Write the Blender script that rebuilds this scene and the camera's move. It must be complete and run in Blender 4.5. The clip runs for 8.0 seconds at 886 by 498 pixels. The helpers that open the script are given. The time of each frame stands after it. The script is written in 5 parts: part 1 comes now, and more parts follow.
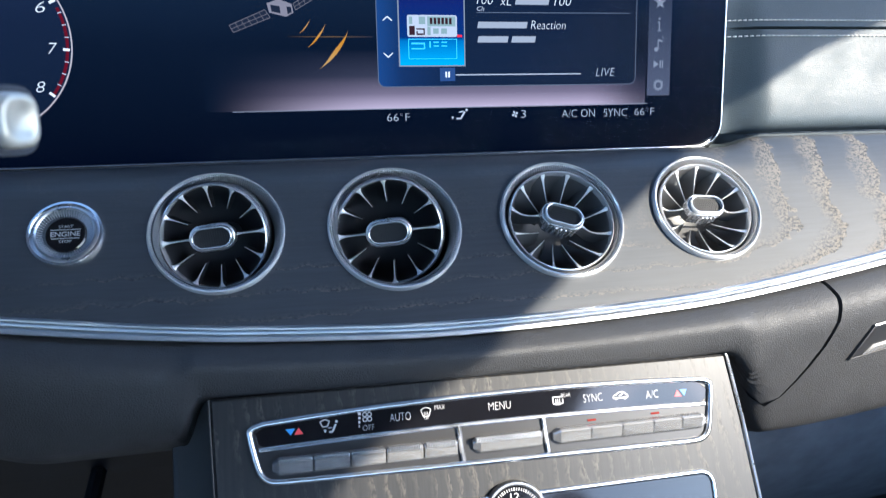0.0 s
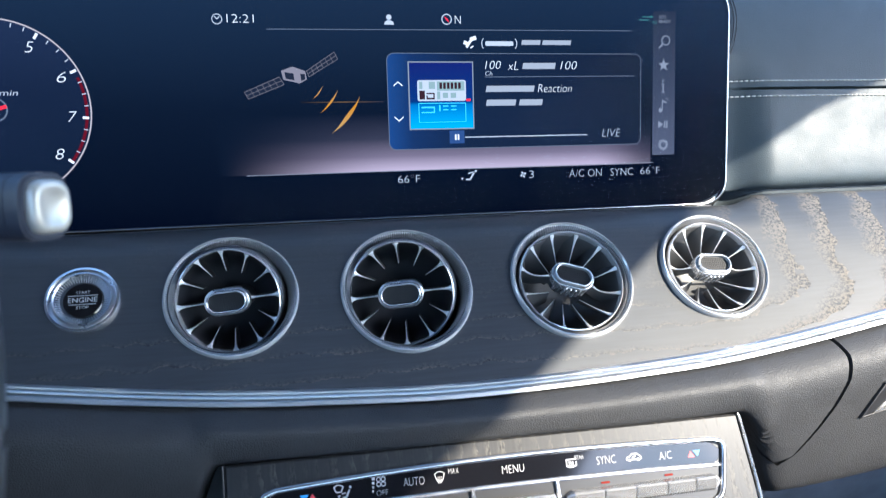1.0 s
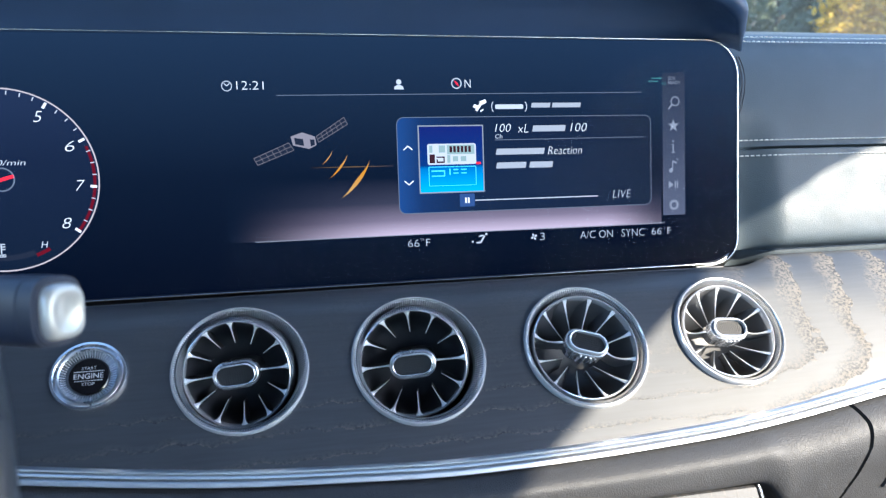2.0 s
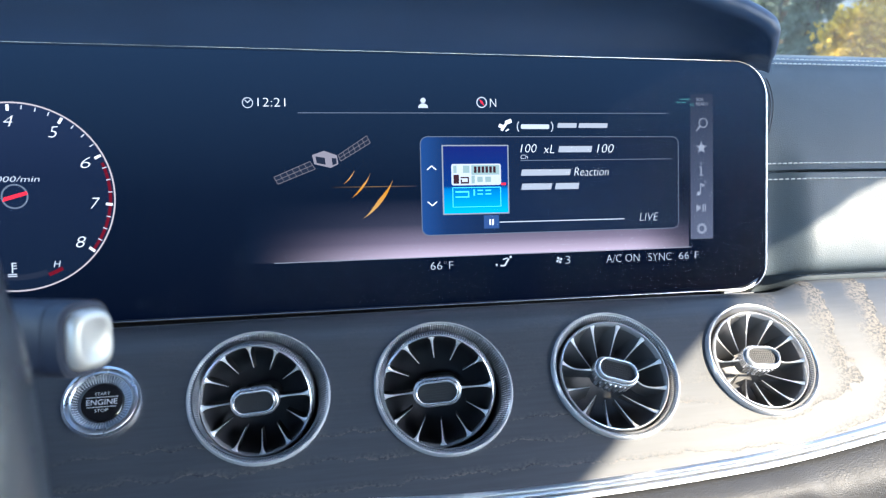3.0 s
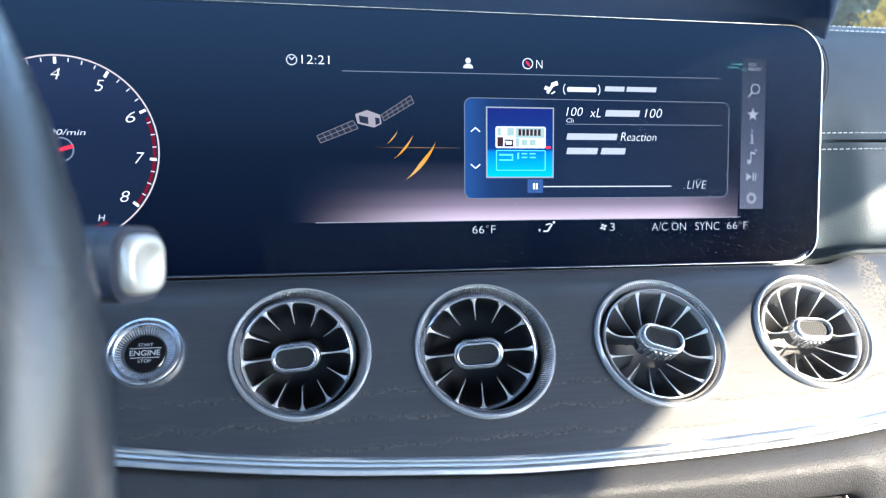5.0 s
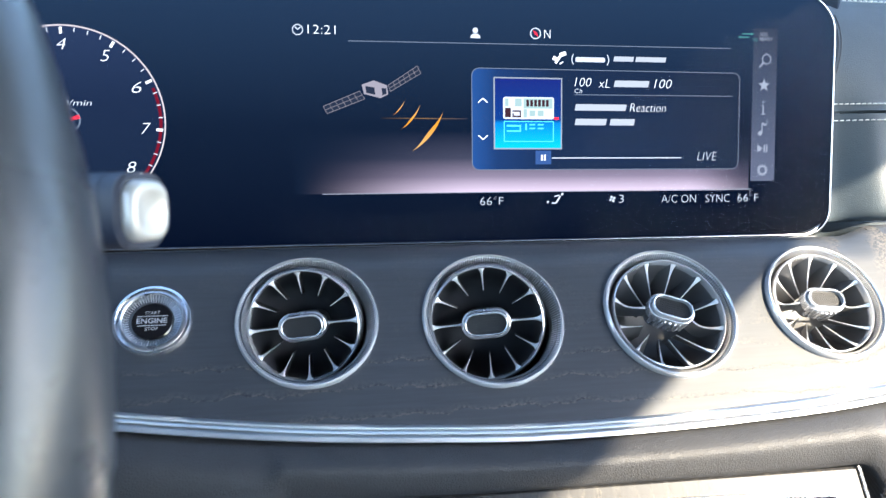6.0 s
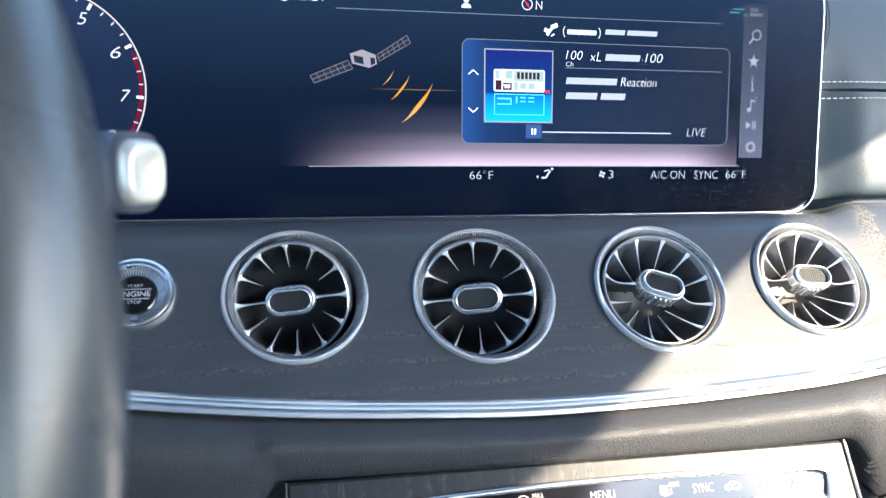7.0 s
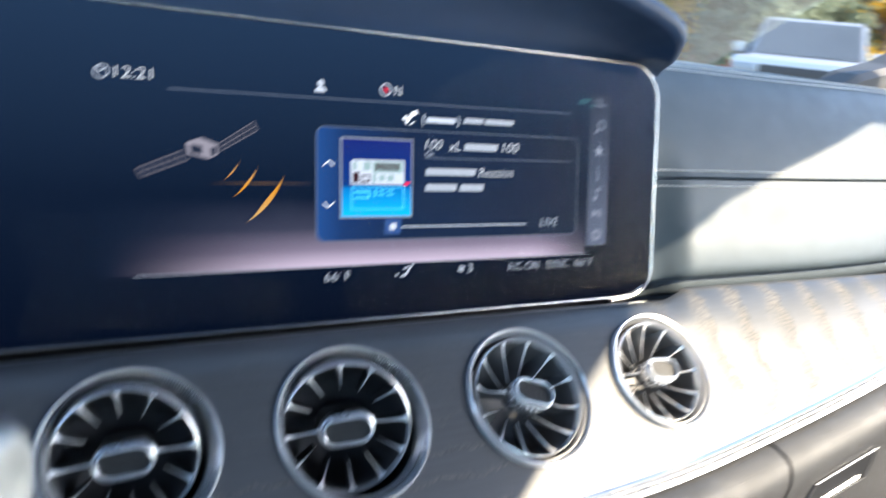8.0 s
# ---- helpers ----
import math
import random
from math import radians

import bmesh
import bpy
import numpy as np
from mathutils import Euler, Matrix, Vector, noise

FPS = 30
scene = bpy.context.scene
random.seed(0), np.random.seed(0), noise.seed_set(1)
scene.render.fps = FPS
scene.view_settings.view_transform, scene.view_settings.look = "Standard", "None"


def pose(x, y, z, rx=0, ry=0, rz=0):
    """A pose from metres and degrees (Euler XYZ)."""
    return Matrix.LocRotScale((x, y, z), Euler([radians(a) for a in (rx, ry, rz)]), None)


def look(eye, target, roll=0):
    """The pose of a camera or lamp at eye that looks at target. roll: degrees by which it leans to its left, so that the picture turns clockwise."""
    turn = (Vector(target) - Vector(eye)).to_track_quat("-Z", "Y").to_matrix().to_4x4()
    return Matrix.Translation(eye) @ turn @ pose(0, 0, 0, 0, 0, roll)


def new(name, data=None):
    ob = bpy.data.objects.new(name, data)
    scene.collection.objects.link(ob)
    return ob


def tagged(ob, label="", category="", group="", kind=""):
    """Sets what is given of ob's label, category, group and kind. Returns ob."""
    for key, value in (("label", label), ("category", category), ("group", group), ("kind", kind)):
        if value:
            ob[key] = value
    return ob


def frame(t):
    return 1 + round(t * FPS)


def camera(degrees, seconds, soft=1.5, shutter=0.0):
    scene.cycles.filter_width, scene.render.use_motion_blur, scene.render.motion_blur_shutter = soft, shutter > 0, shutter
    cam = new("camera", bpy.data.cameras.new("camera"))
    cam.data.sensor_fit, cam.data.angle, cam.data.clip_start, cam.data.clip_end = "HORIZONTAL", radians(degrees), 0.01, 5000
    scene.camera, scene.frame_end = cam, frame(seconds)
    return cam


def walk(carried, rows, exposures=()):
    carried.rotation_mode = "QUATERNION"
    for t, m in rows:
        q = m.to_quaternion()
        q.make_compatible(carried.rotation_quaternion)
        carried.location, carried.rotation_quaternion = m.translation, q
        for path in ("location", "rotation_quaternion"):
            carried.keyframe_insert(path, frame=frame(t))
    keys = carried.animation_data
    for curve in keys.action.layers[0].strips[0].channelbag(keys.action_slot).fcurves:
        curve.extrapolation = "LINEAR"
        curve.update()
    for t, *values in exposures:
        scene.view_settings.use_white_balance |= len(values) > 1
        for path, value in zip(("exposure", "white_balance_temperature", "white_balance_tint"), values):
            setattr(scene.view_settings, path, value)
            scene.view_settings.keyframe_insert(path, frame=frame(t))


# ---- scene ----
# the dashboard's own frame: x across the car, y forward into the display, z up the display's face
LEAN = 14.2
DASH = pose(0, 0, 0.95, -LEAN)

cam = camera(61.7, 8.0, soft=1.25, shutter=0.4)
cam.data.dof.use_dof, cam.data.dof.focus_distance, cam.data.dof.aperture_fstop = True, 0.46, 14.0
# seconds, eye in the dashboard's frame, yaw, pitch and roll
PATH = [
    (0, (-0.0795, -0.4560, -0.0298), -12.81, -10.24, -1.22),
    (0.5, (-0.0826, -0.4576, -0.0229), -12.77, -8.64, -1.28),
    (1, (-0.0854, -0.4576, -0.0176), -12.78, -7.06, -1.57),
    (1.5, (-0.0879, -0.4577, -0.0056), -12.90, -5.72, -1.83),
    (1.7, (-0.0880, -0.4558, 0.0009), -12.88, -5.31, -1.88),
    (2.8, (-0.1022, -0.4309, 0.0043), -13.58, -3.24, -1.42),
    (3, (-0.1023, -0.4314, 0.0036), -13.18, -3.13, -1.28),
    (3.5, (-0.1044, -0.4298, -0.0013), -12.61, -3.22, -0.73),
    (4, (-0.1055, -0.4286, -0.0036), -12.08, -3.46, -0.44),
    (4.5, (-0.1080, -0.4256, -0.0104), -11.39, -3.73, -0.33),
    (4.7, (-0.1100, -0.4242, -0.0111), -11.23, -3.84, -0.31),
    (5.8, (-0.1052, -0.4248, -0.0205), -10.29, -4.14, -0.58),
    (6, (-0.1079, -0.4232, -0.0245), -10.24, -4.46, -0.56),
    (6.5, (-0.1213, -0.4145, -0.0260), -10.79, -5.23, -0.38),
    (7, (-0.1167, -0.4151, -0.0287), -12.48, -5.94, -0.02),
    (7.2, (-0.1171, -0.4121, -0.0175), -12.78, -7.16, 0.39),
    (7.4, (-0.1255, -0.3963, -0.0076), -13.64, -7.00, 0.72),
    (7.5, (-0.1291, -0.3933, -0.0101), -15.13, -5.61, 0.67),
    (7.6, (-0.1284, -0.3960, 0.0042), -16.94, -6.62, 1.06),
    (7.7, (-0.1298, -0.3951, 0.0026), -19.34, -5.98, 0.99),
    (7.8, (-0.1344, -0.3859, 0.0017), -22.38, -5.71, 1.06),
    (7.9, (-0.1383, -0.3738, 0.0047), -25.62, -4.95, 0.82),
    (8, (-0.1450, -0.3571, 0.0219), -29.89, -5.58, 0.91),
]
EXPOSURE = [(0.0, 2.15, 5450, 9), (1.5, 2.38, 5550, 9), (3.0, 2.61, 5750, 9), (4.5, 2.84, 5900, 9), (6.5, 2.92, 6080, 9), (7.5, 2.97, 6130, 9), (8.0, 2.53, 6100, 9)]
walk(cam, [(t, DASH @ pose(*eye, 90 + pitch, 0, yaw) @ pose(0, 0, 0, 0, 0, roll)) for t, eye, yaw, pitch, roll in PATH], EXPOSURE)

# ---------------------------------------------------------------- light
SUN_WAY = Vector((0.586, -0.586, 0.559)).normalized()      # towards the sun: behind the car, passenger side
world = bpy.data.worlds.new("world")
scene.world = world
world.use_nodes = True
wn = world.node_tree.nodes
sky = wn.new("ShaderNodeTexSky")
sky.sky_type, sky.sun_disc = "NISHITA", False
sky.sun_elevation = math.asin(SUN_WAY.z)
sky.sun_rotation = math.atan2(SUN_WAY.x, SUN_WAY.y)
world.node_tree.links.new(sky.outputs[0], wn["Background"].inputs[0])
wn["Background"].inputs[1].default_value = 0.15
sun_data = bpy.data.lights.new("sun", "SUN")
sun_data.energy, sun_data.angle, sun_data.color = 3.8, radians(0.55), (1.0, 0.82, 0.58)
new("sun", sun_data).matrix_world = look(SUN_WAY * 30 + Vector((0, 0, 1)), (0, 0, 1))


# ---------------------------------------------------------------- materials
def material(name, base=(0.5, 0.5, 0.5), rough=0.5, metal=0.0, spec=0.5, coat=0.0):
    m = bpy.data.materials.new(name)
    m.use_nodes = True
    b = m.node_tree.nodes["Principled BSDF"]
    b.inputs["Base Color"].default_value = (*base, 1)
    b.inputs["Roughness"].default_value = rough
    b.inputs["Metallic"].default_value = metal
    b.inputs["Specular IOR Level"].default_value = spec
    b.inputs["Coat Weight"].default_value = coat
    b.inputs["Coat Roughness"].default_value = 0.08
    return m


def node(m, kind, **inputs):
    n = m.node_tree.nodes.new(kind)
    for k, v in inputs.items():
        n.inputs[k.replace("_", " ")].default_value = v
    return n


def link(m, a, b):
    m.node_tree.links.new(a, b)


def bsdf(m):
    return m.node_tree.nodes["Principled BSDF"]


def coords(m, scale=(1, 1, 1), turn=(0, 0, 0)):
    c, p = node(m, "ShaderNodeTexCoord"), node(m, "ShaderNodeMapping", Scale=scale, Rotation=turn)
    link(m, c.outputs["Object"], p.inputs["Vector"])
    return p.outputs["Vector"]


def noise_tex(m, vec, scale, detail=4.0, rough=0.55):
    n = node(m, "ShaderNodeTexNoise", Scale=scale, Detail=detail, Roughness=rough)
    link(m, vec, n.inputs["Vector"])
    return n.outputs["Fac"]


def ramp(m, fac, stops):
    r = node(m, "ShaderNodeValToRGB")
    while len(r.color_ramp.elements) < len(stops):
        r.color_ramp.elements.new(0.5)
    for e, (at, col) in zip(r.color_ramp.elements, stops):
        e.position, e.color = at, (*col, 1) if len(col) == 3 else col
    link(m, fac, r.inputs["Fac"])
    return r.outputs["Color"]


def grey(v):
    return (v, v, v)


def bump(m, height, strength, distance, after=None):
    b = node(m, "ShaderNodeBump", Strength=strength, Distance=distance)
    link(m, height, b.inputs["Height"])
    if after is not None:
        link(m, after, b.inputs["Normal"])
    return b.outputs["Normal"]


def mix(m, fac, a, b, blend="MIX"):
    n = m.node_tree.nodes.new("ShaderNodeMix")
    n.data_type, n.blend_type = "RGBA", blend
    for value, sock in ((fac, n.inputs[0]), (a, n.inputs[6]), (b, n.inputs[7])):
        if isinstance(value, (int, float)):
            sock.default_value = value
        elif isinstance(value, tuple):
            sock.default_value = (*value, 1)
        else:
            link(m, value, sock)
    return n.outputs[2]


def leather(name, base, rough=0.5, grain=620.0, depth=0.0004):
    """Grained leather: cells about a millimetre and a half wide with fine creases."""
    m = material(name, base, rough)
    v = coords(m)
    vor = node(m, "ShaderNodeTexVoronoi", Scale=grain)
    vor.feature = "DISTANCE_TO_EDGE"
    warp = node(m, "ShaderNodeTexNoise", Scale=grain * 0.35, Detail=2.0)
    link(m, v, warp.inputs["Vector"])
    add = m.node_tree.nodes.new("ShaderNodeVectorMath")
    add.operation = "MULTIPLY_ADD"
    add.inputs[1].default_value = (0.0016, 0.0016, 0.0016)
    link(m, warp.outputs["Color"], add.inputs[0])
    link(m, v, add.inputs[2])
    link(m, add.outputs[0], vor.inputs["Vector"])
    cell = ramp(m, vor.outputs["Distance"], [(0.0, grey(0.0)), (0.28, grey(1.0))])
    big = noise_tex(m, v, 14.0, 3.0)
    link(m, mix(m, 1.0, ramp(m, big, [(0.3, grey(0.92)), (0.7, grey(1.08))]), base, "MULTIPLY"), bsdf(m).inputs["Base Color"])
    link(m, ramp(m, noise_tex(m, v, 60.0), [(0.3, grey(rough - 0.07)), (0.7, grey(rough + 0.08))]), bsdf(m).inputs["Roughness"])
    fine = bump(m, noise_tex(m, v, 2600.0, 2.0), 0.25, 0.0002)
    link(m, bump(m, cell, 0.4, depth, fine), bsdf(m).inputs["Normal"])
    return m


def sums(m, op, a, b=0.0):
    n = m.node_tree.nodes.new("ShaderNodeMath")
    n.operation = op
    for value, sock in ((a, n.inputs[0]), (b, n.inputs[1])):
        if isinstance(value, (int, float)):
            sock.default_value = value
        else:
            link(m, value, sock)
    return n.outputs[0]


def ash_wood(name, dark, light, cathedral, rough=0.34):
    """Open-pored ash: year rings in which a band of coarse pores ends sharply against smooth late wood.
    cathedral: the rings run along x and turn upwards past its right end; otherwise they run down the piece."""
    m = material(name, light, rough, 0.0, 0.45)
    v = coords(m)
    sep = node(m, "ShaderNodeSeparateXYZ")
    link(m, v, sep.inputs[0])
    x, z = sep.outputs[0], sep.outputs[2]
    if cathedral:
        run = sums(m, "MULTIPLY", sums(m, "MAXIMUM", sums(m, "SUBTRACT", x, 0.165), 0.0), 0.32)
        drop = sums(m, "MAXIMUM", sums(m, "SUBTRACT", -0.098, z), 0.0)
        ring_ = sums(m, "SQRT", sums(m, "ADD", sums(m, "MULTIPLY", run, run), sums(m, "MULTIPLY", drop, drop)))
        stretch, width, drift = (10.0, 30.0, 34.0), 0.0112, 0.012
    else:
        ring_ = sums(m, "ADD", x, sums(m, "MULTIPLY", z, 0.12))
        stretch, width, drift = (30.0, 30.0, 8.0), 0.0085, 0.030
    lean = node(m, "ShaderNodeMapping", Scale=stretch)
    link(m, v, lean.inputs["Vector"])
    wander = sums(m, "MULTIPLY", sums(m, "SUBTRACT", noise_tex(m, lean.outputs[0], 0.40, 3.0), 0.5), drift)
    scallop = sums(m, "MULTIPLY", sums(m, "SUBTRACT", noise_tex(m, v, 75.0, 3.0), 0.5), 0.0085)
    phase = sums(m, "FRACT", sums(m, "DIVIDE", sums(m, "ADD", sums(m, "ADD", ring_, wander), scallop), width))
    zone = ramp(m, phase, [(0.0, grey(0.0)), (0.50, grey(0.03)), (0.70, grey(0.6)), (0.93, grey(1.0)), (0.96, grey(0.0))])
    if cathedral:
        thin = ramp(m, phase, [(0.0, grey(0.0)), (0.66, grey(0.0)), (0.86, grey(0.25)), (0.93, grey(0.8)), (0.96, grey(0.0))])
        far = node(m, "ShaderNodeMapRange")
        far.inputs[1].default_value, far.inputs[2].default_value, far.inputs[3].default_value, far.inputs[4].default_value = 0.18, 0.25, 0.0, 1.0
        link(m, x, far.inputs[0])
        lower = node(m, "ShaderNodeMapRange")
        lower.inputs[1].default_value, lower.inputs[2].default_value, lower.inputs[3].default_value, lower.inputs[4].default_value = -0.092, -0.108, 0.15, 1.0
        link(m, z, lower.inputs[0])
        patchy = mix(m, 1.0, ramp(m, noise_tex(m, v, 38.0, 3.0), [(0.36, grey(0.35)), (0.60, grey(1.0))]), lower.outputs[0], "MULTIPLY")
        zone = mix(m, far.outputs[0], mix(m, 1.0, thin, patchy, "MULTIPLY"), zone)
    else:
        zone = sums(m, "MULTIPLY", zone, ramp(m, noise_tex(m, v, 30.0, 3.0), [(0.40, grey(0.05)), (0.65, grey(0.45))]))
    fleck = node(m, "ShaderNodeMapping", Scale=(520.0, 640.0, 640.0) if cathedral else (620.0, 600.0, 240.0))
    link(m, v, fleck.inputs["Vector"])
    speck = noise_tex(m, fleck.outputs[0], 1.0, 3.0, 0.7)
    pores = ramp(m, speck, [(0.40, grey(0.0)), (0.56, grey(1.0))])
    grain = node(m, "ShaderNodeMapping", Scale=(25.0, 500.0, 520.0) if cathedral else (520.0, 500.0, 25.0))
    link(m, v, grain.inputs["Vector"])
    fine = noise_tex(m, grain.outputs[0], 1.0, 2.0, 0.6)
    open_ = mix(m, zone, grey(0.5), pores)
    blotch = ramp(m, noise_tex(m, v, 11.0, 3.0), [(0.3, grey(0.82)), (0.75, grey(1.15))])
    tone = mix(m, ramp(m, fine, [(0.3, grey(0.55)), (0.7, grey(0.95))]), dark, light)
    col = mix(m, 1.0, tone, blotch, "MULTIPLY")
    col = mix(m, zone, col, mix(m, pores, tuple(c * 0.9 for c in dark), (0.135, 0.121, 0.102)))
    link(m, col, bsdf(m).inputs["Base Color"])
    bsdf(m).inputs["Coat Weight"].default_value = 0.30 if cathedral else 0.25
    bsdf(m).inputs["Coat Roughness"].default_value = 0.24
    link(m, ramp(m, zone, [(0.0, grey(rough)), (1.0, grey(rough + 0.22))]), bsdf(m).inputs["Roughness"])
    link(m, ramp(m, zone, [(0.0, grey(0.50 if cathedral else 0.30)), (1.0, grey(0.30))]), bsdf(m).inputs["Specular IOR Level"])
    link(m, bump(m, open_, 0.35, 0.0003, bump(m, fine, 0.07, 0.0002)), bsdf(m).inputs["Normal"])
    return m


def metal(name, base, rough, brushed=0.0, turn=(0, 0, 0)):
    m = material(name, base, rough, 1.0)
    v = coords(m)
    link(m, ramp(m, noise_tex(m, v, 90.0), [(0.3, grey(max(rough - 0.03, 0.03))), (0.75, grey(rough + 0.05))]), bsdf(m).inputs["Roughness"])
    if brushed:
        s = node(m, "ShaderNodeMapping", Scale=(60.0, 2500.0, 2500.0), Rotation=turn)
        link(m, v, s.inputs["Vector"])
        link(m, bump(m, noise_tex(m, s.outputs[0], 1.0, 2.0), brushed, 0.0001), bsdf(m).inputs["Normal"])
    return m


def plastic(name, base, rough=0.45, grain=0.15):
    m = material(name, base, rough)
    v = coords(m)
    link(m, mix(m, 1.0, ramp(m, noise_tex(m, v, 25.0), [(0.3, grey(0.8)), (0.7, grey(1.15))]), base, "MULTIPLY"), bsdf(m).inputs["Base Color"])
    link(m, bump(m, noise_tex(m, v, 1800.0, 2.0), grain, 0.0002), bsdf(m).inputs["Normal"])
    return m


LIT = 0.365           # brightness of the lit screens in daylight


def glow(name, colour, strength):
    """A lit part of a screen."""
    m = material(name, (0.0, 0.0, 0.0), 0.5, 0.0, 0.0)
    bsdf(m).inputs["Emission Color"].default_value = (*colour, 1)
    bsdf(m).inputs["Emission Strength"].default_value = strength * LIT
    return m


def glow_ramp(name, axis, low, high, stops, strength):
    """A lit part whose colour runs along a local axis between two coordinates."""
    m = glow(name, (0, 0, 0), strength)
    c = node(m, "ShaderNodeTexCoord")
    sep = node(m, "ShaderNodeSeparateXYZ")
    link(m, c.outputs["Object"], sep.inputs[0])
    mr = node(m, "ShaderNodeMapRange")
    mr.inputs[1].default_value, mr.inputs[2].default_value = low, high
    link(m, sep.outputs["XYZ".index(axis)], mr.inputs[0])
    link(m, ramp(m, mr.outputs[0], stops), bsdf(m).inputs["Emission Color"])
    return m


def pane(name, tint=(1, 1, 1), ior=1.5, rough=0.0, dust_haze=0.0):
    """Clear sheet glass: what lies behind it shows through, and it mirrors by Fresnel's law, with a pale film for dust
    and haze.
    """
    m = bpy.data.materials.new(name)
    m.use_nodes = True
    t = m.node_tree
    out = t.nodes["Material Output"]
    t.nodes.remove(t.nodes["Principled BSDF"])
    clear, gloss = t.nodes.new("ShaderNodeBsdfTransparent"), t.nodes.new("ShaderNodeBsdfGlossy")
    clear.inputs[0].default_value = (*tint, 1)
    gloss.inputs["Roughness"].default_value = rough
    facing = t.nodes.new("ShaderNodeLayerWeight")
    facing.inputs[0].default_value = 0.5
    straight = ((ior - 1) / (ior + 1)) ** 2
    m1 = t.nodes.new("ShaderNodeMixShader")
    link(m, sums(m, "ADD", sums(m, "MULTIPLY", sums(m, "POWER", facing.outputs["Facing"], 5.0), 1 - straight), straight), m1.inputs[0])
    link(m, clear.outputs[0], m1.inputs[1])
    link(m, gloss.outputs[0], m1.inputs[2])
    last = m1
    if dust_haze:
        dust = t.nodes.new("ShaderNodeBsdfDiffuse")
        dust.inputs[0].default_value = (0.6, 0.6, 0.6, 1)
        m2 = t.nodes.new("ShaderNodeMixShader")
        v = coords(m)
        link(m, ramp(m, noise_tex(m, v, 22.0, 6.0, 0.7), [(0.35, grey(dust_haze * 0.8)), (0.8, grey(dust_haze * 1.25))]), m2.inputs[0])
        link(m, m1.outputs[0], m2.inputs[1])
        link(m, dust.outputs[0], m2.inputs[2])
        last = m2
    link(m, last.outputs[0], out.inputs[0])
    return m


LEATHER = leather("black_leather", (0.030, 0.031, 0.034), 0.57, 760.0, 0.00032)
LEATHER_PAD = leather("soft_black_leather", (0.060, 0.076, 0.090), 0.44, 900.0, 0.00016)
bsdf(LEATHER_PAD).inputs["Specular IOR Level"].default_value = 0.30
RIM_LEATHER = leather("wheel_leather", (0.042, 0.049, 0.060), 0.30, 1400.0, 0.00005)
bsdf(RIM_LEATHER).inputs["Coat Weight"].default_value = 0.40
bsdf(RIM_LEATHER).inputs["Coat Roughness"].default_value = 0.20
# black leather; the blue base stands in for sky and display light
HOOD_LEATHER = leather("hood_leather", (0.034, 0.064, 0.135), 0.38, 900.0, 0.00006)
bsdf(HOOD_LEATHER).inputs["Specular IOR Level"].default_value = 0.40
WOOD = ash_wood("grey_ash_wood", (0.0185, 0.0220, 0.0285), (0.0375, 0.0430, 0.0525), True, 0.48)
# the same ash in darker tones, rings running down the piece
WOOD_DOWN = ash_wood("darker_ash_wood_upright", (0.006, 0.007, 0.0095), (0.025, 0.025, 0.026), False, 0.42)
CHROME = metal("polished_aluminium", (0.86, 0.86, 0.87), 0.20)
SATIN = metal("satin_aluminium", (0.72, 0.72, 0.73), 0.28)
SILVER = material("silver_paint", (0.88, 0.88, 0.89), 0.30, 0.4)
PEARL = material("pale_silver_paint", (0.56, 0.55, 0.52), 0.30, 0.30, 0.6)
DARK_SATIN = metal("dark_satin_metal", (0.30, 0.31, 0.33), 0.32)
BRUSHED = metal("brushed_aluminium", (0.74, 0.74, 0.75), 0.33)
KEY_METAL = material("grey_chrome", (0.52, 0.52, 0.53), 0.24, 0.75)
BED = material("dark_chrome", (0.022, 0.022, 0.024), 0.30, 0.2)
VENT_SILVER = material("vent_silver", (0.82, 0.83, 0.85), 0.17, 0.70)
KNURL = material("knurl_silver", (0.90, 0.90, 0.92), 0.27, 0.50)
FIN = material("fin_grey", (0.095, 0.097, 0.102), 0.36, 0.3)
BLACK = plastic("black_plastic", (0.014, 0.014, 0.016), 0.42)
DARK_PLASTIC = plastic("charcoal_plastic", (0.035, 0.035, 0.038), 0.5)
# one bowl plastic in two tones: paler for sunlit vents, darker for shaded ones
BOWL_LIT = plastic("bowl_plastic_lit", (0.075, 0.075, 0.078), 0.46)
BOWL_SHADED = plastic("bowl_plastic_shaded", (0.034, 0.036, 0.042), 0.40)
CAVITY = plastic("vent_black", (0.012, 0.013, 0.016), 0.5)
PIANO = material("gloss_black", (0.006, 0.006, 0.008), 0.08, 0.0, 0.5, 0.6)
PAD_TEX = plastic("ribbed_rubber", (0.022, 0.023, 0.026), 0.50, 0.6)
bsdf(PAD_TEX).inputs["Specular IOR Level"].default_value = 0.32
SCREEN_GLASS = pane("display_glass", (1, 1, 1), 1.045, 0.03, 0.0015)
# the windscreen's film is strong enough to veil the view like haze
CLEAR_GLASS = pane("window_glass", (0.95, 0.98, 0.97), 1.5, 0.0, 0.05)
THREAD = material("pale_thread", (0.72, 0.70, 0.66), 0.8)
PRINT = material("white_print", (0.46, 0.46, 0.47), 0.5)
RED_PRINT = material("red_print", (0.65, 0.05, 0.06), 0.5)
BLUE_PRINT = material("blue_print", (0.06, 0.33, 0.75), 0.5)


